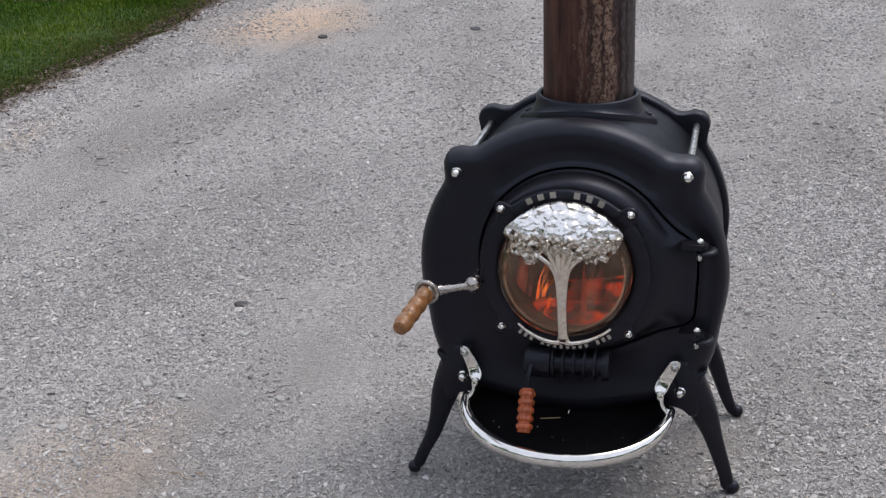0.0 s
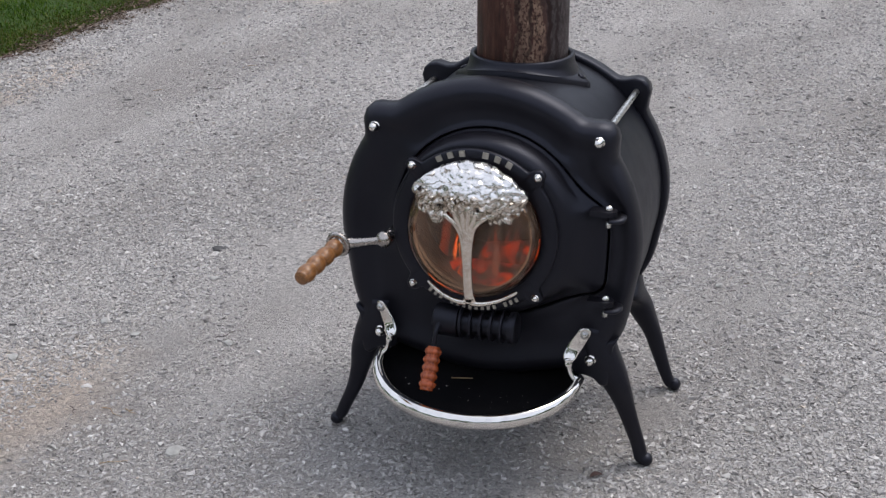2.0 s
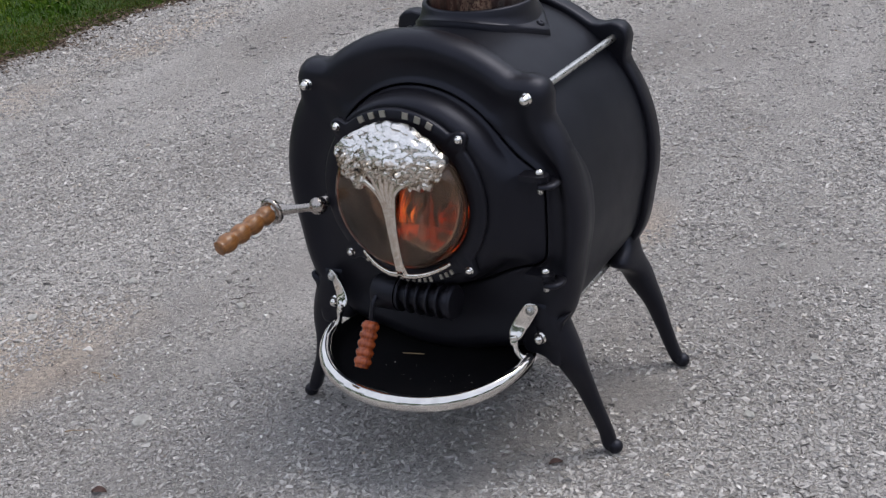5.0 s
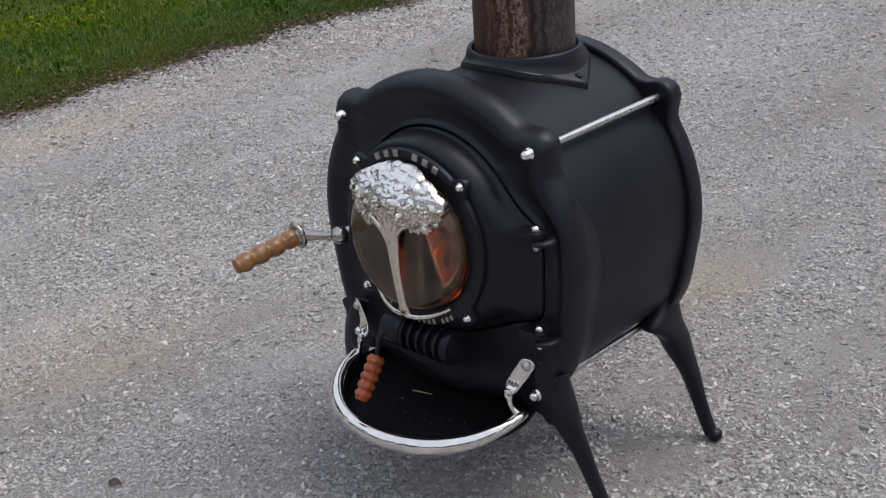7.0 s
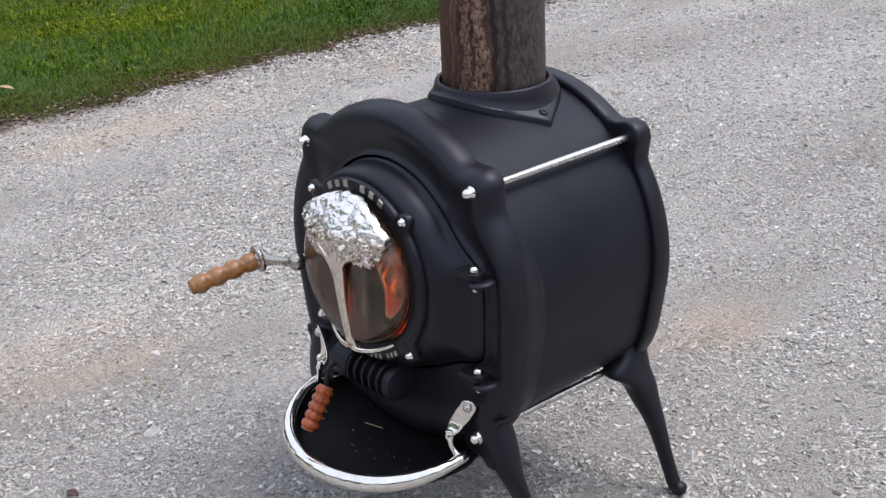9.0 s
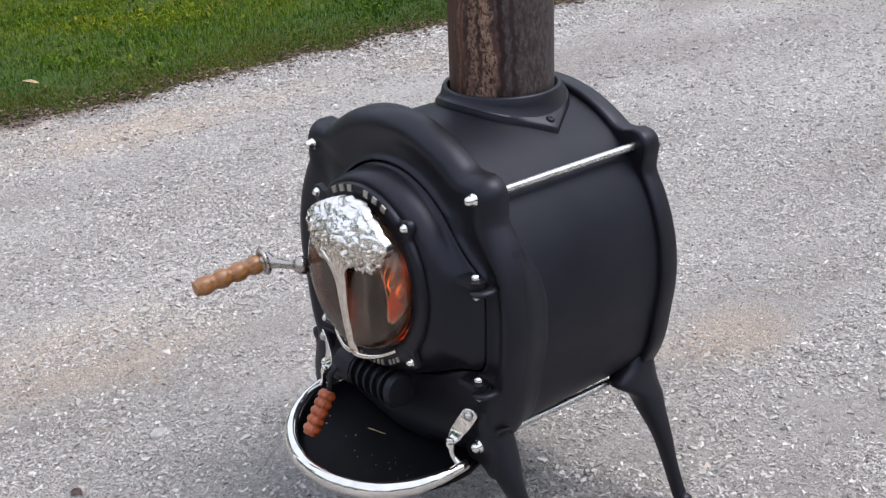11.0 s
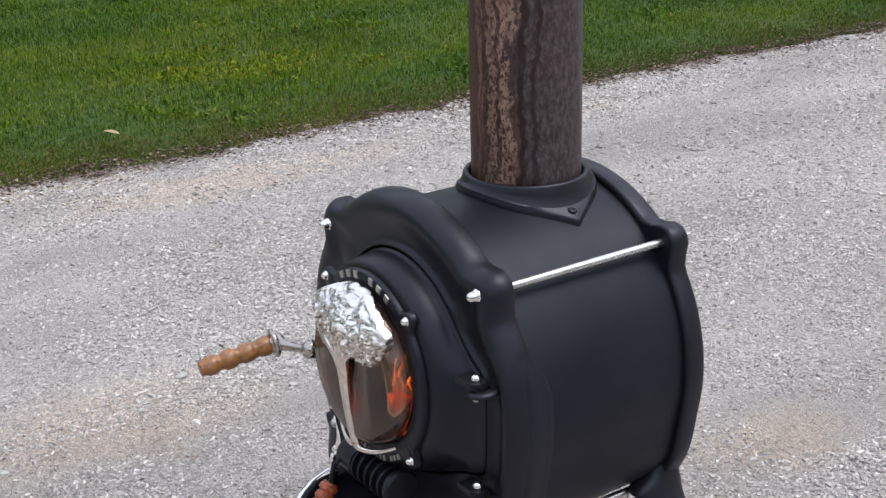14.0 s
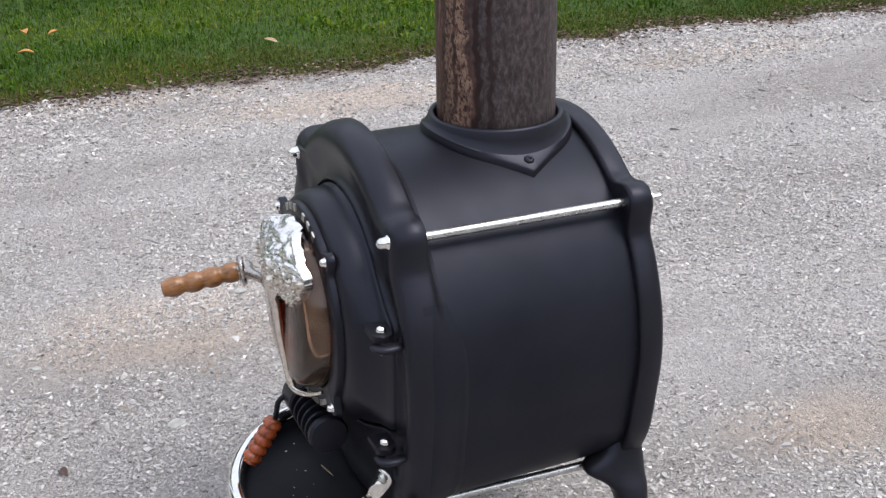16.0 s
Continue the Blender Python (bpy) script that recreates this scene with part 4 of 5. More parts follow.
    crown = part("tree_crown", bm, FOIL, door, "crumpled bright cast-aluminium tree crown", sharp=55)
    crown.data.materials.append(FOIL_GROUND)
    return tree, crown


def crease(x, z, sx, sz, tilt, groove):
    """Crumpled foil: tilted facets with grooves between them."""
    d, near = noise.voronoi(Vector((x * sx, z * sz, 2.0)))
    c = near[0]
    u, w = noise.noise(c * 7.3 + Vector((1.7, 0, 0))), noise.noise(c * 7.3 + Vector((0, 9.1, 0)))
    slope = tilt * (u * (x * sx - c.x) / sx + w * (z * sz - c.y) / sz)
    return slope + groove * (min(1.0, (d[1] - d[0]) / 0.22) - 0.6)


def set_of(vs, kept={}):
    key = id(vs)
    if key not in kept:
        kept[key] = set(vs)
    return kept[key]


def trunk_mesh():
    bm = bmesh.new()
    # main stem and fluted limbs that part towards the crown
    for x1, z1, r1, lean in ((-0.038, 0.509, 0.0048, -0.011), (-0.022, 0.520, 0.0058, -0.006), (-0.007, 0.532, 0.0062, -0.002), (0.007, 0.530, 0.0062, 0.002), (0.021, 0.520, 0.0058, 0.006), (0.036, 0.511, 0.0048, 0.011)):
        pts = smooth_path([(0.002 + lean * 0.30, -0.0820, 0.348), (0.001 + lean * 0.28, -0.0885, 0.385), (0.001 + lean * 0.40, -0.0945, 0.430), (0.001 + lean * 0.75, -0.0972, 0.468), (x1 * 0.40 + lean * 0.2, -0.1005, 0.492), (x1, -0.1005, z1)], 22)
        tube(bm, pts, [0.0064 - 0.0006 * math.sin(i / 22 * math.pi) + (r1 - 0.0062) * i / 22 for i in range(23)], 8)
    # flare at the foot
    pts = smooth_path([(0.001, -0.0905, 0.400), (0.001, -0.0868, 0.372), (0.002, -0.0835, 0.352), (0.002, -0.081, 0.343)], 10)
    tube(bm, pts, [(0.0065 + 0.010 * (i / 10) ** 2.2, 0.0055) for i in range(11)], 12, side=(1, 0, 0))
    # two roots that hug the rim of the glass
    for s in (-1, 1):
        pts = smooth_path([(0.004 * s, -0.0835, 0.3435), (0.022 * s, -0.0815, 0.3430), (0.048 * s, -0.0740, 0.3485), (0.070 * s, -0.0655, 0.3585), (0.081 * s, -0.0605, 0.3655)], 16)
        tube(bm, pts, [(0.0055 - 0.0025 * i / 16, 0.0042 - 0.0014 * i / 16) for i in range(17)], 10)
    return bm


build_tree()


# ---- hinges
def build_hinge(z):
    x, y = 0.226, -0.019
    bm = bmesh.new()

    def tab(z0, z1, x0, wide):
        shape = []
        for i in range(25):
            a = -math.pi / 2 + math.pi * i / 24
            shape.append((x + wide * math.cos(a), y + wide * math.sin(a) * 0.9))
        shape = [(x0, y - wide * 0.9), *shape, (x0, y + wide * 0.9)]
        skin(bm, [[Vector((px, py, zz)) for px, py in shape] for zz in (z0, z1)], True, (True, True))

    tab(z - 0.006, z + 0.003, 0.196, 0.0150)
    bmesh.ops.bevel(bm, geom=[e for e in bm.edges if e.calc_length() > 0.0], offset=0.0012, segments=1)
    h = part("hinge", bm, IRON, door, "black cast hinge lug", sharp=50)
    # a lip that curls out of the plate round the pin
    bm = bmesh.new()
    path = smooth_path([(x - 0.006, y + 0.030, z - 0.013), (x + 0.014, y + 0.022, z - 0.012), (x + 0.022, y + 0.006, z - 0.011), (x + 0.018, y - 0.008, z - 0.012), (x + 0.002, y - 0.010, z - 0.013)], 14)
    tube(bm, path, [(0.0050, 0.0085)] * 11 + [(0.0048, 0.0085), (0.0045, 0.0085), (0.004, 0.008), (0.0035, 0.007)], 10, side=(0, 0, 1))
    part("hinge_bracket", bm, IRON, door)
    bm = bmesh.new()
    lathe(bm, [(0.0072, 0.003), (0.0072, 0.006), (0.0064, 0.0090), (0.0040, 0.0115), (0.0006, 0.0122)], (x, y, z), (0, 0, 1), 14)
    part("hinge_pin", bm, CHROME, door, "bright acorn-nut hinge pin")
    bm = bmesh.new()
    lathe(bm, [(0.004, -0.0175), (0.0048, -0.022), (0.0048, -0.027), (0.002, -0.029)], (x, y, z), (0, 0, 1), 10)
    part("pin_end", bm, STEEL, door)


for z in (0.514, 0.350):
    build_hinge(z)


# ---- door handle
bm = bmesh.new()
lathe(bm, [(0.010, 0.0), (0.010, 0.05)], (-0.158, -0.058, 0.435), (0, 1, 0), 12)
pts = smooth_path([(-0.158, -0.066, 0.435), (-0.180, -0.072, 0.432), (-0.203, -0.078, 0.429), (-0.226, -0.083, 0.426), (-0.236, -0.086, 0.425)], 14)
tube(bm, pts, [0.0092, 0.0084, 0.0076, 0.0072, 0.0070, 0.0073, 0.0074, 0.0078, 0.0086, 0.0098, 0.0115, 0.014, 0.0165, 0.0175, 0.0165], 12)
arm = part("handle_arm", bm, DARK_STEEL, door, "brushed steel handle arm with ball end")
bm = bmesh.new()
lathe(bm, [(0.0005, -0.0155), (0.0065, -0.0140), (0.0120, -0.0098), (0.0150, -0.0040), (0.0155, 0.0), (0.0150, 0.0040), (0.0120, 0.0098), (0.0065, 0.0140), (0.0005, 0.0155)], (-0.160, -0.063, 0.435), (0, -1, 0), 18)
part("handle_knob", bm, DARK_STEEL, door, "handled round steel knob")
bm = bmesh.new()
lathe(bm, [(0.0150, 0.0000), (0.0195, -0.0015), (0.0228, 0.0005), (0.0238, 0.0035), (0.0228, 0.0065), (0.0195, 0.0085), (0.0150, 0.0070), (0.0150, 0.0000)], (-0.2372, -0.0845, 0.4255), (-0.018, -0.123, -0.019), 28, (False, False))
part("handle_collar", bm, DARK_STEEL, door, "handled steel ring collar")


def grip(bm, at, to, r, waves):
    """A turned wooden grip with finger rings."""
    a, b = Vector(at), Vector(to)
    length = (b - a).length
    prof = [(0.001, 0.0), (r * 0.8, 0.0)]
    steps = waves * 12
    for i in range(steps + 1):
        f = i / steps
        prof.append((r * (1.0 - 0.23 * abs(math.cos(math.pi * f * waves)) ** 4 + 0.03 * math.sin(f * math.pi)), 0.001 + f * (length - 0.005)))
    prof += [(r * 0.82, length - 0.0015), (r * 0.6, length), (0.001, length)]
    lathe(bm, prof, at, b - a, 24)


def wooden(name, at, to, r, waves, material, parent, label):
    """A grip in its own frame, so that the grain runs along it."""
    a, b = Vector(at), Vector(to)
    bm = bmesh.new()
    grip(bm, (0, 0, 0), (0, 0, (b - a).length), r, waves)
    ob = part(name, bm, material, parent, label)
    ob.matrix_basis = Matrix.Translation(a) @ (b - a).to_track_quat("Z", "Y").to_matrix().to_4x4()
    return ob


wooden("handle_grip", (-0.2375, -0.088, 0.425), (-0.256, -0.211, 0.406), 0.0158, 4, OAK, door, "turned light-brown wooden grip")

# ---- draught slide under the window
VENT = (0.002, -0.052, 0.2925)
bm = bmesh.new()
lathe(bm, [(0.001, -0.073), (0.020, -0.073), (0.027, -0.070), (0.029, -0.065), (0.029, -0.026), (0.0205, -0.0255), (0.0205, 0.066), (0.029, 0.0665), (0.029, 0.074), (0.026, 0.078), (0.001, 0.079)], VENT, (1, 0, 0), 32)
vent = part("air_vent", bm, IRON, door, "black cast cylindrical air vent", sharp=35)
for k in range(5):
    bm = bmesh.new()
    lathe(bm, [(0.0195, -0.0028), (0.0288, -0.0024), (0.0298, 0.0), (0.0288, 0.0024), (0.0195, 0.0028)], (-0.019 + 0.0185 * k, VENT[1], VENT[2]), (1, 0, 0), 28)
    part("vent_rib", bm, IRON, vent, sharp=40)
bm = bmesh.new()
tube(bm, smooth_path([(-0.054, -0.070, 0.300), (-0.057, -0.088, 0.286), (-0.059, -0.092, 0.268), (-0.059, -0.097, 0.250)], 8), 0.0042, 10)
part("vent_lever", bm, IRON, vent)
wooden("lever_grip", (-0.059, -0.095, 0.2555), (-0.059, -0.139, 0.191), 0.0150, 5, CHERRY, vent, "turned red-stained wooden grip")


# ---- ash lip with nickel rim
def lip_floor(y):
    return 0.167 + (y + 0.02) * 0.14


def build_lip():
    n = 48
    arc = [math.pi + math.pi * i / n for i in range(n + 1)]

    def line(f, lift):
        pts = [(f * 0.183 * math.cos(a), -0.004 + f * 0.161 * math.sin(a)) for a in arc]
        pts = [(pts[0][0] * 0.92, 0.055), *pts, (pts[-1][0] * 0.92, 0.055)]
        return [Vector((x, y, lip_floor(y) + lift)) for x, y in pts]

    bm = bmesh.new()
    skin(bm, [line(0.01, 0.0), line(0.55, 0.0), line(0.90, 0.001), line(0.97, 0.006), line(1.0, 0.016), line(1.02, 0.016), line(1.0, 0.002), line(0.92, -0.007), line(0.55, -0.008), line(0.01, -0.008)], False)
    lip = part("ash_lip", bm, LIP, stove, "half-round black ash lip with specks of ash")
    # polished rail: thick round the front, lumpy and thinner where it ends
    rail, size = [], []
    for i, a in enumerate(arc):
        y = -0.016 + 0.154 * math.sin(a)
        end = abs(math.cos(a)) ** 10
        rail.append((0.187 * math.cos(a), y, lip_floor(y) + 0.0145 + 0.013 * abs(math.cos(a)) ** 5))
        lump = 0.0016 * noise.noise((i * 0.9, 3.0, 0.0)) * abs(math.cos(a)) ** 4
        size.append((0.0142 - 0.0055 * end + lump, 0.0128 - 0.0050 * end - lump))
    bm = bmesh.new()
    tube(bm, rail, size, 18, side=(0, 0, 1))
    part("nickel_rail", bm, CHROME, lip, "thick polished nickel rail")
    for s in (-1, 1):
        # slender neck between the rail and its strap, with a knuckle at either end
        bm = bmesh.new()
        pts = smooth_path([(s * 0.187, -0.019, 0.190), (s * 0.180, -0.026, 0.197), (s * 0.172, -0.030, 0.208), (s * 0.169, -0.031, 0.220), (s * 0.167, -0.030, 0.231), (s * 0.166, -0.028, 0.238)], 20)
        neck = [0.0092, 0.0098, 0.0100, 0.0094, 0.0080, 0.0066, 0.0058, 0.0054, 0.0052, 0.0052, 0.0053, 0.0055, 0.0060, 0.0068, 0.0078, 0.0074, 0.0066, 0.0070, 0.0076, 0.0066, 0.0040]
        tube(bm, pts, [(r, r * 0.82) for r in neck], 12)
        # flat bent strap that is bolted to the plate
        pts = smooth_path([(s * 0.166, -0.027, 0.230), (s * 0.168, -0.021, 0.240), (s * 0.174, -0.015, 0.253), (s * 0.183, -0.0105, 0.268), (s * 0.190, -0.0085, 0.280), (s * 0.195, -0.008, 0.290)], 18)
        tube(bm, pts, [(0.0075, 0.0040), (0.0092, 0.0036), (0.0108, 0.0032), (0.0120, 0.0028)] + [(0.0126, 0.0026)] * 4 + [(0.0132, 0.0026)] * 6 + [(0.0134, 0.0026), (0.0130, 0.0026), (0.0118, 0.0026), (0.0092, 0.0026), (0.0040, 0.0024)], 14, side=(1, s * 0.42, 0.5 * s), power=2.6)
        part("rail_clip", bm, CHROME, lip, "bent nickel strap")
        cap_screw((s * 0.190, -0.0115, 0.2785), 0.0066, 0.0065, lip, metal=STEEL)
    return lip


lip = build_lip()

rng = random.Random(21)
crumbs = bmesh.new()
for _ in range(26):
    a, r = rng.uniform(math.pi * 1.05, math.pi * 1.95), 0.165 * math.sqrt(rng.random())
    x = 0.075 + rng.gauss(0, 0.035) if rng.random() < 0.6 else -0.006 + r * math.cos(a)
    y = -0.075 + rng.gauss(0, 0.022) if rng.random() < 0.6 else -0.022 + r * math.sin(a)
    if math.hypot(x, (y + 0.004) * 1.22) > 0.155 or y > -0.03:
        continue
    s = rng.choice((0.0005, 0.0007, 0.0009, 0.0013, 0.0024))
    bmesh.ops.create_icosphere(crumbs, subdivisions=1, radius=s, matrix=Matrix.Translation((x - 0.006, y, lip_floor(y) + 0.0005 + s * 0.4)) @ Matrix.Diagonal((rng.uniform(0.7, 1.5), 1, 0.6, 1)))
tagged(part("ash_crumbs", crumbs, ASH, None, smooth=False), "pale ash crumbs on the black lip", "ash", kind="stuff")
bm = bmesh.new()
tube(bm, [(-0.054, -0.031, 0.1672), (-0.036, -0.028, 0.1680), (-0.016, -0.024, 0.1684)], [(0.0009, 0.001), (0.0013, 0.0012), (0.0007, 0.0009)], 6)
tagged(part("wood_splinter", bm, LEAF_TAN), "thin pale wood splinter lying on the ash lip", "splinter")


# ---- legs
def stack(bm, keys, n=36, around=22, power=2.7):
    """Level oval sections, one above another; each key: x, y, z, half width, half depth."""
    rings = []
    for x, y, z, rx, ry in smooth_path(keys, n):
        ring = []
        for k in range(around):
            a = 2 * math.pi * k / around
            c, s = math.cos(a), math.sin(a)
            ring.append(Vector((x + rx * math.copysign(abs(c) ** (2 / power), c), y + ry * math.copysign(abs(s) ** (2 / power), s), z)))
        rings.append(ring)
    skin(bm, rings, True, (True, True))


def build_leg(sx, foot, top_y, deep_way, drop, out=0.0):
    """A bowed cast leg. deep_way: +1 when its shoulder runs back along the barrel, -1 when it runs forward."""
    fx, fy = foot
    bm = bmesh.new()
    mid = top_y + deep_way * 0.022
    if deep_way > 0:
        keys = [(sx * 0.204, mid, 0.285, 0.028, 0.020), (sx * 0.211, mid, 0.245, 0.033, 0.024), (sx * (0.222 + out * 0.3), mid, 0.212, 0.032, 0.0215), (sx * (0.235 + out * 0.7), mid, 0.175, 0.0260, 0.0160)]
    else:
        # the broad shoulder reaches forward along the tie rod
        keys = [(sx * 0.193, mid + 0.002, 0.290, 0.018, 0.020), (sx * 0.199, mid - 0.006, 0.256, 0.022, 0.030), (sx * 0.203, mid - 0.018, 0.237, 0.023, 0.044), (sx * 0.206, mid - 0.020, 0.224, 0.024, 0.046), (sx * 0.211, mid - 0.011, 0.211, 0.0250, 0.036), (sx * 0.218, mid - 0.003, 0.196, 0.0260, 0.0275), (sx * 0.228, mid, 0.170, 0.0250, 0.0210)]
    keys += [(sx * (0.247 + out), 0.6 * mid + 0.4 * fy, 0.130, 0.0185, 0.0115 if deep_way > 0 else 0.0145), (sx * (0.262 + out * 0.9), 0.3 * mid + 0.7 * fy, 0.085, 0.0152, 0.0100), (fx - sx * (0.021 - out * 0.5), fy, 0.042, 0.0132, 0.0100), (fx - sx * 0.009, fy, 0.017, 0.0122, 0.0108), (fx - sx * 0.004, fy, 0.009, 0.0085, 0.0085)]
    stack(bm, keys)
    leg = part("leg", bm, IRON, stove, "bowed black cast-iron leg")
    bm = bmesh.new()
    lathe(bm, [(0.001, -0.0125), (0.008, -0.011), (0.0115, -0.006), (0.0128, 0.0), (0.0115, 0.006), (0.008, 0.011), (0.001, 0.0125)], (fx, fy, 0.0122 + drop), (0, 1, 0), 20)
    part("foot", bm, IRON, leg)
    return leg


legs = [build_leg(-1, (-0.305, 0.035), 0.000, 1, -0.004, 0.003), build_leg(1, (0.300, 0.050), 0.000, 1, 0.004, 0.012), build_leg(1, (0.297, 0.366), 0.375, -1, 0.004), build_leg(-1, (-0.305, 0.350), 0.375, -1, -0.004)]
for sx, leg in ((-1, legs[0]), (1, legs[1])):
    # flat shoulder with a hollow lower edge and a small ear where it meets the barrel
    shape = smooth_path([(0.166, 0.226), (0.164, 0.206), (0.172, 0.194), (0.190, 0.192), (0.206, 0.187), (0.219, 0.176), (0.232, 0.180), (0.236, 0.205), (0.238, 0.235), (0.240, 0.256), (0.247, 0.270), (0.236, 0.268), (0.222, 0.260), (0.200, 0.258), (0.180, 0.248), (0.166, 0.226)], 64)[:-1]
    mid = Vector((0.212, 0.0, 0.222))
    bm = bmesh.new()
    rings = []
    for y, f in ((0.034, 0.90), (0.028, 0.98), (0.010, 1.0), (0.0055, 0.985), (0.0025, 0.93), (0.0012, 0.82)):
        rings.append([Vector((sx * (mid.x + (p[0] - mid.x) * f), y, mid.z + (p[1] - mid.z) * f)) for p in shape])
    skin(bm, rings, True, (True, True))
    part("leg_bracket", bm, IRON, leg, sharp=60)
    cap_screw((sx * 0.198 + 0.002, -0.0005, 0.226), 0.0085, 0.0145, leg)

# ---- tie rods with nuts
for sx in (-1, 1):
    for x, z, y0, y1, lower in ((sx * 0.2, 0.622 + 0.004 * sx, 0.02, 0.36, False), (sx * 0.190, 0.222, 0.02, 0.36, True)):
        bm = bmesh.new()
        lathe(bm, [(0.0062, y0), (0.0062, y1)], (x, 0, z), (REAR_X, 0.36, 0), 16)
        rod = part("tie_rod", bm, STEEL, stove, "bare bright steel tie rod", sharp=40)
        if not lower:
            bm = bmesh.new()
            lathe(bm, [(0.0105, -0.004), (0.0105, 0.001), (0.0084, 0.002), (0.0084, 0.0062), (0.0074, 0.0100), (0.0052, 0.0130), (0.0022, 0.0148), (0.0005, 0.0150)], (x, 0.002, z), (0, -1, 0), 12)
            part("acorn_nut", bm, CHROME, rod, "bright acorn nut")
        bm = bmesh.new()
        lathe(bm, [(0.0105, 0.372), (0.0105, 0.380), (0.005, 0.381), (0.0045, 0.394), (0.0005, 0.396)], (x, 0, z), (REAR_X, 0.36, 0), 12)
        part("stud_nut", bm, CHROME, rod, sharp=40)


# ---- flue collar
def build_collar():
    py, n = 0.238, 96
    zr = lambda x: ZB + math.sqrt(max(0.0, R_SHELL**2 - x * x))

    radii = []
    for i in range(n):
        a = 2 * math.pi * i / n
        c, s = abs(math.cos(a)), abs(math.sin(a))
        # circle with straight runs to a point at either side
        tip, r = 0.129, 0.1075
        k = math.acos(r / tip)
        radii.append(r if math.atan2(s, c) > k else r / math.cos(math.atan2(s, c) - k))

    def ring(scale, inset, lift):
        out = []
        for i, r in enumerate(radii):
            a = 2 * math.pi * i / n
            x, y = (r * scale - inset) * math.cos(a), (r * scale - inset) * math.sin(a)
            out.append(Vector((x, py + y, zr(x) + lift)))
        return out

    bm = bmesh.new()
    skin(bm, [ring(1, 0, -0.002), ring(1, 0, 0.006), ring(1, 0.002, 0.0085), ring(0.0, -0.1055, 0.0100), ring(0.0, -0.1010, 0.0125)], True)
    collar = part("flue_saddle", bm, IRON, stove, "black cast saddle with pointed ends", sharp=50)
    bm = bmesh.new()

    def level(r, top, f):
        out = []
        for i in range(n):
            a = 2 * math.pi * i / n
            x, y = r * math.cos(a), r * math.sin(a)
            z0 = zr(x) + 0.010
            out.append(Vector((x, py + y, z0 + (top - z0) * f)))
        return out

    top = 0.7125
    skin(bm, [level(0.1045, top, 0.0), level(0.0995, top, 0.22), level(0.0970, top, 0.5), level(0.0955, top - 0.003, 1.0), level(0.0935, top, 1.0), level(0.0890, top, 1.0), level(0.0870, top - 0.002, 1.0), level(0.0868, top, 0.0)], True)
    part("flue_ring", bm, IRON, collar)
    for s in (-1, 1):
        bm = bmesh.new()
        tilt = Vector((s * 0.112, 0, zr(0.112) - ZC)).normalized()
        lathe(bm, [(0.0072, 0.0), (0.0072, 0.002), (0.0050, 0.0042), (0.0026, 0.0042), (0.0024, 0.002)], Vector((s * 0.1115, py, ZC)) + Vector((0, 0, zr(0.1115) - ZC + 0.0085)), tilt, 14)
        part("saddle_bolt", bm, IRON, collar)


build_collar()

# ---- stovepipe, standing in the collar
bm = bmesh.new()
lathe(bm, [(0.0800, 0.0), (0.0835, 0.0), (0.0835, 0.30), (0.0835, 0.6), (0.0835, 1.0), (0.0800, 1.0), (0.0800, 0.0)], (0, 0, 0), (0, 0, 1), 72, (False, False))
pipe = part("stovepipe", bm, PIPE, None, sharp=40)
pipe.matrix_basis = pose(0.0015, 0.238, 0.686, 0, 0.8, 0)
tagged(pipe, "weathered dark steel stovepipe with rust streaks and flaking", "stovepipe")


# ---- fire behind the glass
def build_log(at, to, r, seed, wood=None):
    rnd = random.Random(seed)
    a, b = Vector(at), Vector(to)
    q = (b - a).to_track_quat("Z", "Y").to_matrix()
    bm = bmesh.new()
    rings = []
    for j in range(9):
        f = j / 8
        rings.append([a + (b - a) * f + q @ Vector((math.cos(t), math.sin(t), 0)) * r * (1 + 0.14 * noise.noise((math.cos(t) * 2 + seed, math.sin(t) * 2, f * 4))) for t in (2 * math.pi * i / 18 for i in range(18))])
    skin(bm, rings, True, (True, True))
    tagged(part("firewood_log", bm, wood or CHAR, sharp=60), "split log burning, its cracks glowing" if wood else "charred split log burning in the stove", "log", "logs in the stove")


build_log((-0.13, 0.12, 0.27), (0.13, 0.10, 0.285), 0.045, 1)
build_log((-0.10, 0.23, 0.285), (0.14, 0.20, 0.275), 0.05, 2)
build_log((-0.085, 0.040, 0.340), (0.095, 0.005, 0.352), 0.034, 3, BURNING)
build_log((-0.02, 0.115, 0.352), (0.105, 0.060, 0.392), 0.027, 4, BURNING)
bm = bmesh.new()
rng = random.Random(5)
for _ in range(130):
    x, y = rng.uniform(-0.095, 0.095), rng.uniform(0.08, 0.28)
    s = rng.uniform(0.008, 0.016)
    bmesh.ops.create_icosphere(bm, subdivisions=1, radius=s, matrix=Matrix.Translation((x, y, 0.218 + rng.uniform(0.0, 0.015))) @ Matrix.Diagonal((1.2, 0.9, 0.7, 1)))
tagged(part("ember_bed", bm, EMBER, None, smooth=False), "glowing orange ember bed under the logs", "embers", kind="stuff")
bm = bmesh.new()
bmesh.ops.create_cube(bm, size=1.0, matrix=Matrix.Translation((0, 0.19, 0.206)) @ Matrix.Diagonal((0.16, 0.24, 0.012, 1)))
part("fire_grate", bm, SOOT, stove)


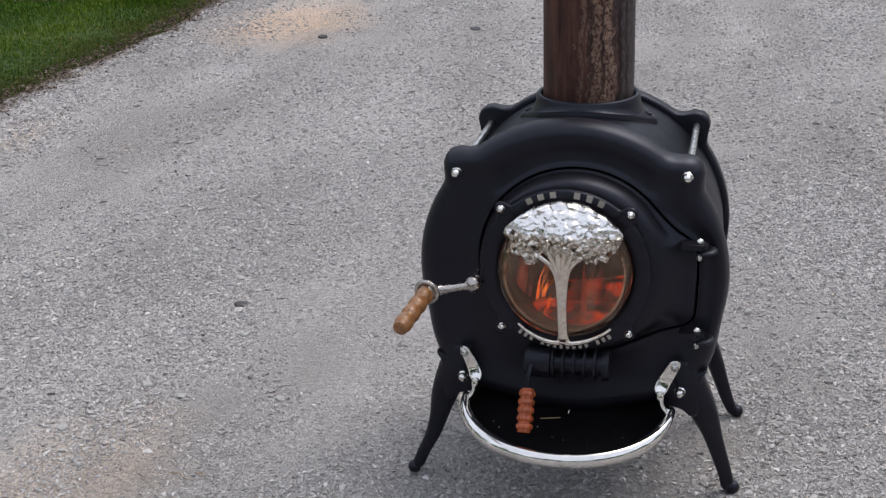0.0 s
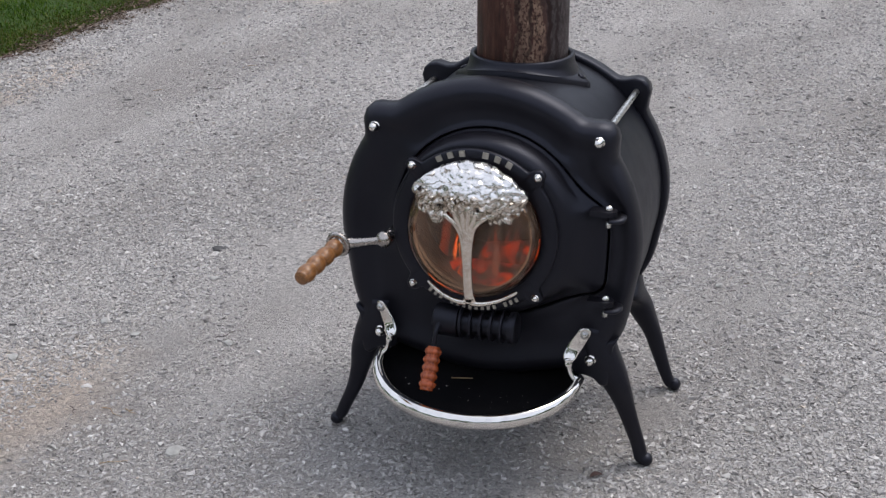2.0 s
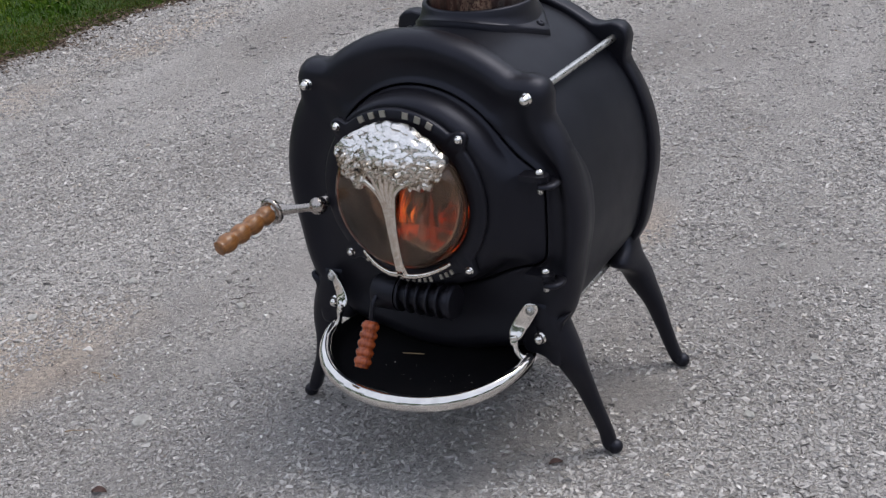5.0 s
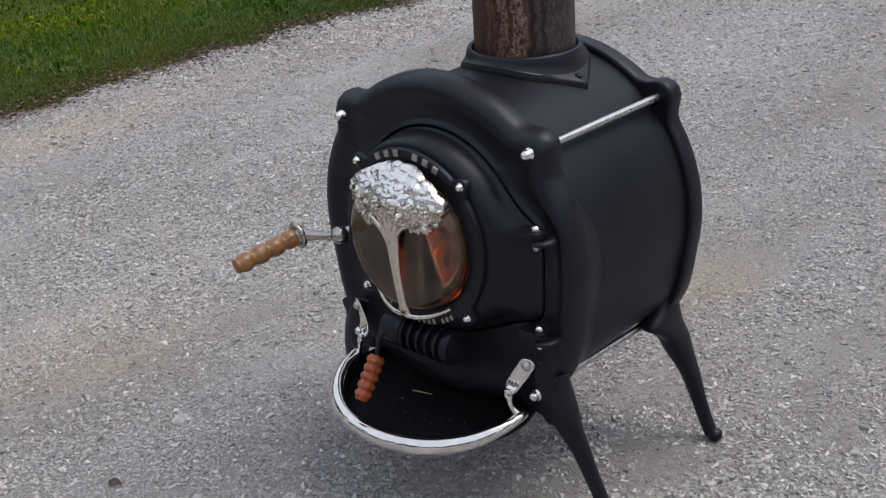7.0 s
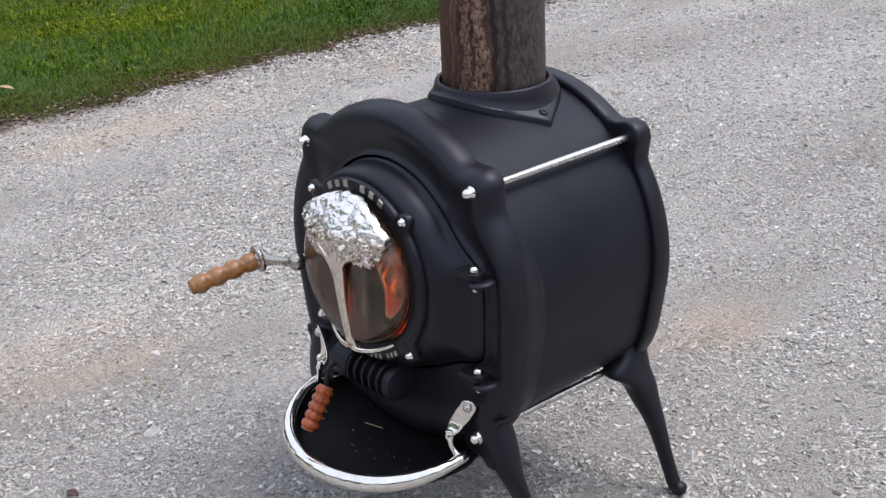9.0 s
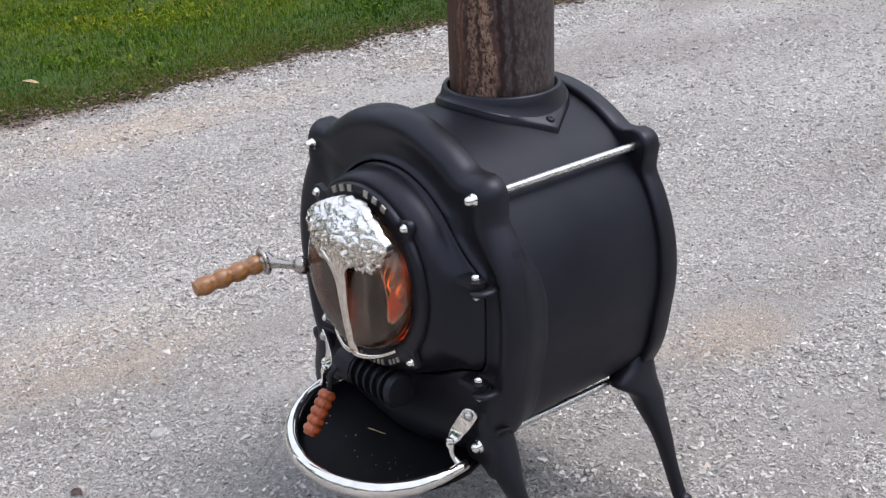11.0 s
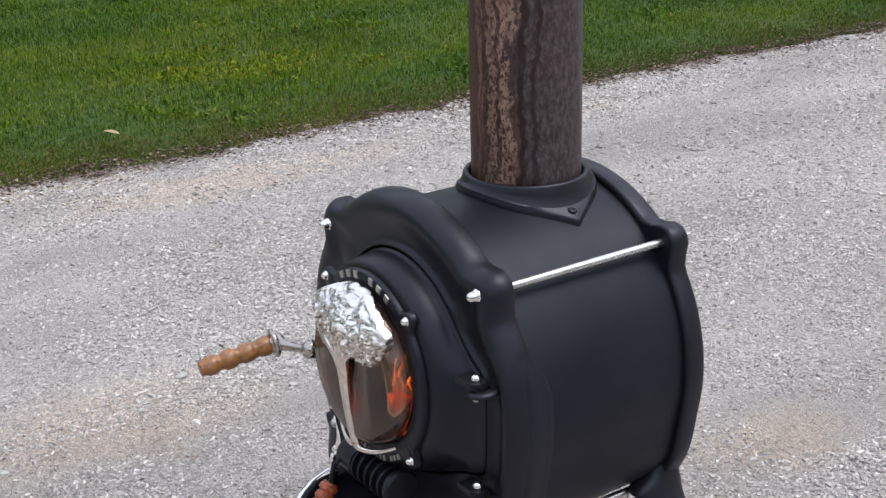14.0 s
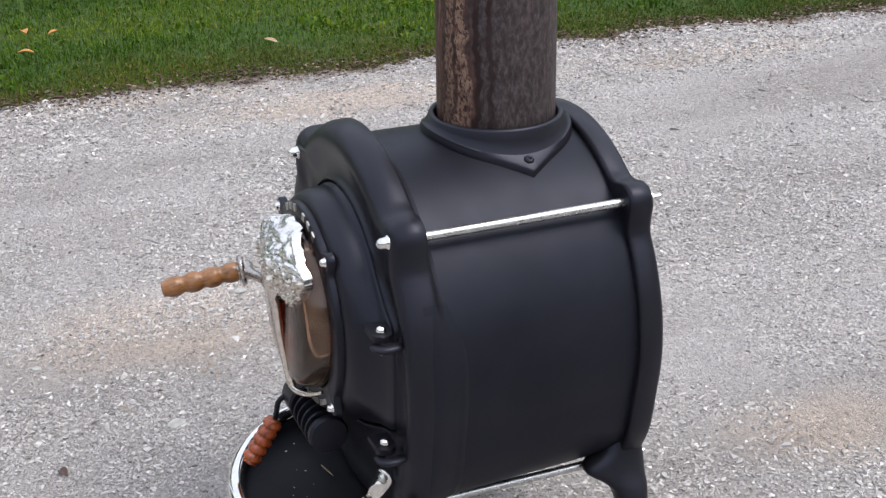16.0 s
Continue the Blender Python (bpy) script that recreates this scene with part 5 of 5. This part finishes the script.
def build_flame(at, tall, wide, bend, seed, material, label):
    """A few thin wisps that rise from one foot."""
    rnd = random.Random(seed)
    bm = bmesh.new()
    for k in range(7):
        pts, size = [], []
        dx, h, w = rnd.uniform(-1, 1) * wide, tall * rnd.uniform(0.45, 1.0), wide * rnd.uniform(0.12, 0.36)
        for i in range(17):
            f = i / 16
            sway = bend * f * f + 0.006 * noise.noise((f * 2.2, seed + k, 0.0)) * f
            pts.append((at[0] + dx * (1 - 0.6 * f) + sway, at[1] + 0.005 * k + 0.01 * noise.noise((f * 3, seed + k, 5.0)), at[2] + h * f))
            r = w * (math.sin(math.pi * min(1.0, 0.22 + 0.78 * f)) ** 0.8 + 0.02) * (1 - 0.5 * f) * (1 + 0.4 * noise.noise((f * 6, seed + k, 2.0)))
            size.append((max(0.0004, r), max(0.0003, r * 0.5)))
        tube(bm, pts, size, 8, side=(1, 0, 0))
    ob = tagged(part("flame", bm, material), label, "flame", "flames in the stove")
    return ob


# bright tongues, then low red ones that drift behind the logs
for n, (x, y, z, tall, wide, bend) in enumerate(((-0.062, 0.025, 0.362, 0.100, 0.0085, 0.022), (-0.046, 0.000, 0.352, 0.050, 0.006, 0.006))):
    build_flame((x, y, z), tall, wide, bend, n * 3 + 1, FLAME, "orange-yellow flame wisps behind the glass")
for n, (x, y, z, tall, wide, bend) in enumerate(((-0.100, 0.085, 0.350, 0.120, 0.020, 0.015), (0.030, 0.030, 0.360, 0.110, 0.020, 0.020), (0.062, 0.040, 0.350, 0.070, 0.022, 0.012), (0.010, -0.025, 0.375, 0.100, 0.022, 0.010))):
    build_flame((x, y, z), tall, wide, bend, n * 3 + 11, LOW_FLAME, "dim red flame wisps behind the glass")


# ---------------------------------------------------------------- small things on the ground
def build_stone(name, x, y, size, flat, material, label, seed, z=None):
    rnd = random.Random(seed)
    bm = bmesh.new()
    bmesh.ops.create_icosphere(bm, subdivisions=2, radius=size)
    for v in bm.verts:
        k = 1 + 0.28 * noise.noise(v.co * (1.4 / size) + Vector((seed * 3.1, 0, 0)))
        v.co = Vector((v.co.x * k * 1.3, v.co.y * k, v.co.z * k * flat))
    for v in bm.verts:
        if v.co.z > size * flat * 0.72:
            v.co.z = size * flat * 0.72
    ob = part(name, bm, material, smooth=False)
    ob.matrix_basis = pose(x, y, relief(x, y) + size * flat * 0.35, rnd.uniform(-8, 8), rnd.uniform(-8, 8), rnd.uniform(0, 360))
    return tagged(ob, label, "stone")


build_stone("stone", -0.566, -0.163, 0.015, 0.45, ROCK, "flat pale limestone piece lying on the gravel", 1)
build_stone("stone", -0.964, 0.806, 0.014, 0.5, ROCK_DARK, "dark grey flat stone on the gravel", 2)
build_stone("stone", -1.806, 4.137, 0.022, 0.6, ROCK_DARK, "small dark stone near the drive edge", 3)
build_stone("stone", -1.098, 4.376, 0.024, 0.4, ROCK_DARK, "dark flat stone on the far gravel", 4)
build_stone("stone", -1.093, 0.091, 0.011, 0.6, ROCK, "pale limestone chip on the gravel", 5)
for k in range(46):
    rnd = random.Random(100 + k)
    x, y = rnd.uniform(-2.6, 0.7), rnd.uniform(-0.5, 3.6)
    if abs(x) < 0.4 and -0.3 < y < 0.55:
        continue
    build_stone("stone", x, y, rnd.uniform(0.006, 0.010), rnd.uniform(0.45, 0.75), ROCK, "small broken stone lying on the gravel", k + 10)


def build_leaf(x, y, z, size, slim, turn, material, label, curl=0.25):
    bm = bmesh.new()
    n, rows = 10, []
    for i in range(n + 1):
        f = i / n
        w = size * slim * math.sin(math.pi * (0.04 + 0.94 * f)) ** 0.8
        px = size * (f - 0.5) * 2
        arch = size * curl * math.sin(math.pi * f)
        rows.append([Vector((px, s * w, arch + size * curl * 0.7 * abs(s) ** 2)) for s in (-1, -0.5, 0, 0.5, 1)])
    top = [[bm.verts.new(p + Vector((0, 0, 0.0006))) for p in r] for r in rows]
    low = [[bm.verts.new(p) for p in r] for r in rows]
    for a, flip in ((top, 1), (low, -1)):
        for r0, r1 in itertools.pairwise(a):
            for i in range(4):
                bm.faces.new((r0[i], r0[i + 1], r1[i + 1], r1[i])[::flip])
    for i in (0, 4):
        for j in range(n):
            bm.faces.new((top[j][i], top[j + 1][i], low[j + 1][i], low[j][i]))
    ob = part("fallen_leaf", bm, material)
    ob.matrix_basis = pose(x, y, z, random.Random(turn).uniform(-12, 12), 0, turn)
    return tagged(ob, label, "leaf")


build_leaf(-0.466, -0.380, relief(-0.466, -0.38) + 0.002, 0.014, 0.55, 20, LEAF_DARK, "small dark dead leaf curled on the gravel", 0.35)
build_leaf(0.215, -0.019, 0.002, 0.012, 0.6, 40, LEAF_DARK, "small dark red dead leaf beneath the stove", 0.3)
build_leaf(-3.01, 0.69, 0.072, 0.042, 0.22, 20, LEAF_TAN, "pale dry leaf lying on the lawn", 0.12)
build_leaf(-3.20, -0.13, 0.075, 0.028, 0.6, 75, LEAF_ORANGE, "orange dry leaf lying on the lawn", 0.3)
build_leaf(-3.52, -0.10, 0.075, 0.026, 0.6, 10, LEAF_ORANGE, "brown dry leaf lying on the lawn", 0.3)
build_leaf(-3.46, 0.0, 0.075, 0.024, 0.5, 120, LEAF_ORANGE, "brown dry leaf lying on the lawn", 0.3)
for k in range(16):
    rnd = random.Random(300 + k)
    y = rnd.uniform(-0.4, 4.6)
    x = edge_x(y) + rnd.gauss(0.03, 0.06)
    build_leaf(x, y, 0.012, rnd.uniform(0.012, 0.024), rnd.uniform(0.35, 0.6), rnd.uniform(0, 360), rnd.choice((LEAF_TAN, LEAF_DARK, LEAF_DARK)), "small dry leaf along the gravel edge")


def build_twig(x, y, turn, length, thick, seed, material=None):
    bm = bmesh.new()
    pts = smooth_path([(length * (f - 0.5), 0.28 * length * noise.noise((f * 2.2, seed * 1.7, 0.0)), 0.04 * length * abs(noise.noise((f * 4, seed, 6.0)))) for f in (0, 0.3, 0.6, 1.0)], 10)
    tube(bm, pts, [thick * (1 - 0.06 * i) for i in range(11)], 6)
    if seed % 3 == 0:
        # a side shoot
        p = pts[5]
        tube(bm, [tuple(p), (p[0] + 0.10 * length, p[1] + 0.09 * length, p[2] + 0.002), (p[0] + 0.16 * length, p[1] + 0.20 * length, p[2] + 0.002)], [thick * 0.7, thick * 0.6, thick * 0.3], 5)
    ob = part("twig", bm, material or TWIG)
    ob.matrix_basis = pose(x, y, relief(x, y) + thick * 0.9 + 0.001, 0, 0, turn)
    return tagged(ob, "thin dry straw stem lying on the gravel" if material else "thin dry twig lying on the gravel", "twig")


build_twig(-1.02, 1.425, 5, 0.055, 0.0017, 1)
for k in range(84):
    rnd = random.Random(500 + k)
    x, y = rnd.uniform(-2.4, 0.85), rnd.uniform(-0.6, 2.6)
    if abs(x) < 0.4 and -0.3 < y < 0.55:
        continue
    build_twig(x, y, rnd.uniform(-70, 70), rnd.uniform(0.02, 0.075), rnd.uniform(0.0006, 0.0014), k, LEAF_TAN if rnd.random() < 0.2 else None)


# ---- mulch bed beyond the lawn
BED = (-3.75, 5.72, 0.76)


def build_mulch():
    rnd = random.Random(9)
    cx, cy, rad = BED
    bm = bmesh.new()
    n = 60
    ring = []
    for i in range(n):
        a = 2 * math.pi * i / n
        r = rad * (1 + 0.10 * noise.noise((math.cos(a) * 3, math.sin(a) * 3, 9)))
        ring.append(Vector((cx + r * math.cos(a), cy + r * math.sin(a), 0.025)))
    mid = [Vector((0.5 * (p.x + cx), 0.5 * (p.y + cy), 0.065 + 0.02 * noise.noise(p * 4))) for p in ring]
    skin(bm, [[p - Vector((0, 0, 0.05)) for p in ring], ring, mid], True, (False, True))
    tagged(part("mulch_bed", bm, MULCH), "brown bark mulch bed at the lawn's far edge", "mulch bed")
    pts, faces = [], []
    for _ in range(4200):
        a, r = rnd.uniform(0, 2 * math.pi), (rad + 0.04) * math.sqrt(rnd.random())
        m = Matrix.Translation((cx + r * math.cos(a), cy + r * math.sin(a), 0.088 - 0.05 * r / rad)) @ Euler((rnd.uniform(-0.6, 0.6), rnd.uniform(-0.6, 0.6), rnd.uniform(0, 6.3))).to_matrix().to_4x4() @ Matrix.Diagonal((rnd.uniform(0.01, 0.04), rnd.uniform(0.004, 0.011), rnd.uniform(0.003, 0.006), 1))
        k = len(pts)
        pts += [tuple(m @ Vector(p)) for p in ((-1, -0.5, -0.5), (0.8, -1, -0.5), (1, 0.7, -0.5), (-0.7, 1, -0.5), (-0.8, -0.4, 0.6), (0.7, -0.7, 0.7), (0.8, 0.5, 0.5), (-0.5, 0.8, 0.6))]
        faces += [tuple(k + q for q in f) for f in ((3, 2, 1, 0), (4, 5, 6, 7), (0, 1, 5, 4), (1, 2, 6, 5), (2, 3, 7, 6), (3, 0, 4, 7))]
    me = bpy.data.meshes.new("mulch_chips")
    me.from_pydata(pts, [], faces)
    me.materials.append(LITTER)
    tagged(new("mulch_chips", me), "loose brown bark chips on the bed", "mulch", kind="stuff")
    bm = bmesh.new()
    tube(bm, smooth_path([(-4.02, 5.52, 0.085), (-3.86, 5.46, 0.095), (-3.70, 5.38, 0.080), (-3.56, 5.33, 0.065)], 14), [0.026 - 0.0009 * i + 0.003 * noise.noise((i * 0.7, 1.0, 0.0)) for i in range(15)], 9)
    tagged(part("branch", bm, DARK_WOOD, sharp=60), "dark weathered branch lying on the mulch", "branch")


build_mulch()


def tall_places(rng, count):
    x, y = rng.normal(-3.12, 0.10, count), rng.normal(5.10, 0.16, count)
    return np.stack([x, y, rng.uniform(0.04, 0.12, count), rng.uniform(0.0015, 0.003, count)], 1)


blade_field("tall_grass", 1600, tall_places, 0.5, GRASS, "taller unmown grass beside the mulch bed", "grass", 17)


# ---------------------------------------------------------------- unseen trees all round, far behind the camera, added to darken reflections
def build_unseen_woods():
    rng = np.random.default_rng(31)
    pts, faces = [], []
    for k in range(64):
        a = 2 * math.pi * k / 64 + rng.uniform(-0.04, 0.04)
        d = rng.uniform(24, 34)
        cx, cy, tall, wide = d * math.cos(a), d * math.sin(a), rng.uniform(8, 13), rng.uniform(2.0, 3.2)
        base = len(pts)
        for j, (h, r) in enumerate(((-0.2, 0.30), (tall * 0.4, 0.2), (tall * 0.85, 0.05))):
            pts += [(cx + r * math.cos(b), cy + r * math.sin(b), h) for b in (0, 1.26, 2.51, 3.77, 5.03)]
        faces += [(base + 5 * j + i, base + 5 * j + (i + 1) % 5, base + 5 * j + 5 + (i + 1) % 5, base + 5 * j + 5 + i) for j in (0, 1) for i in range(5)]
        for _ in range(420):
            v = rng.normal(0, 1, 3)
            v *= rng.uniform(0.35, 1.0) ** 0.5 / np.linalg.norm(v)
            c = np.array((cx, cy, tall * 0.56)) + v * (wide, wide, tall * 0.46)
            u, w = rng.normal(0, 1, 3), rng.normal(0, 1, 3)
            u *= rng.uniform(0.25, 0.5) / np.linalg.norm(u)
            w *= rng.uniform(0.25, 0.5) / np.linalg.norm(w)
            base = len(pts)
            pts += [tuple(c - u - 0.4 * w), tuple(c + u - 0.4 * w), tuple(c + 0.6 * u + w), tuple(c - 0.6 * u + w)]
            faces.append((base, base + 1, base + 2, base + 3))
    me = bpy.data.meshes.new("unseen_woods")
    me.from_pydata(pts, [], faces)
    me.materials.append(WOODS)
    tagged(new("unseen_woods", me), "unseen dark green leafy trees, added to darken reflections", "trees", kind="stuff")


build_unseen_woods()
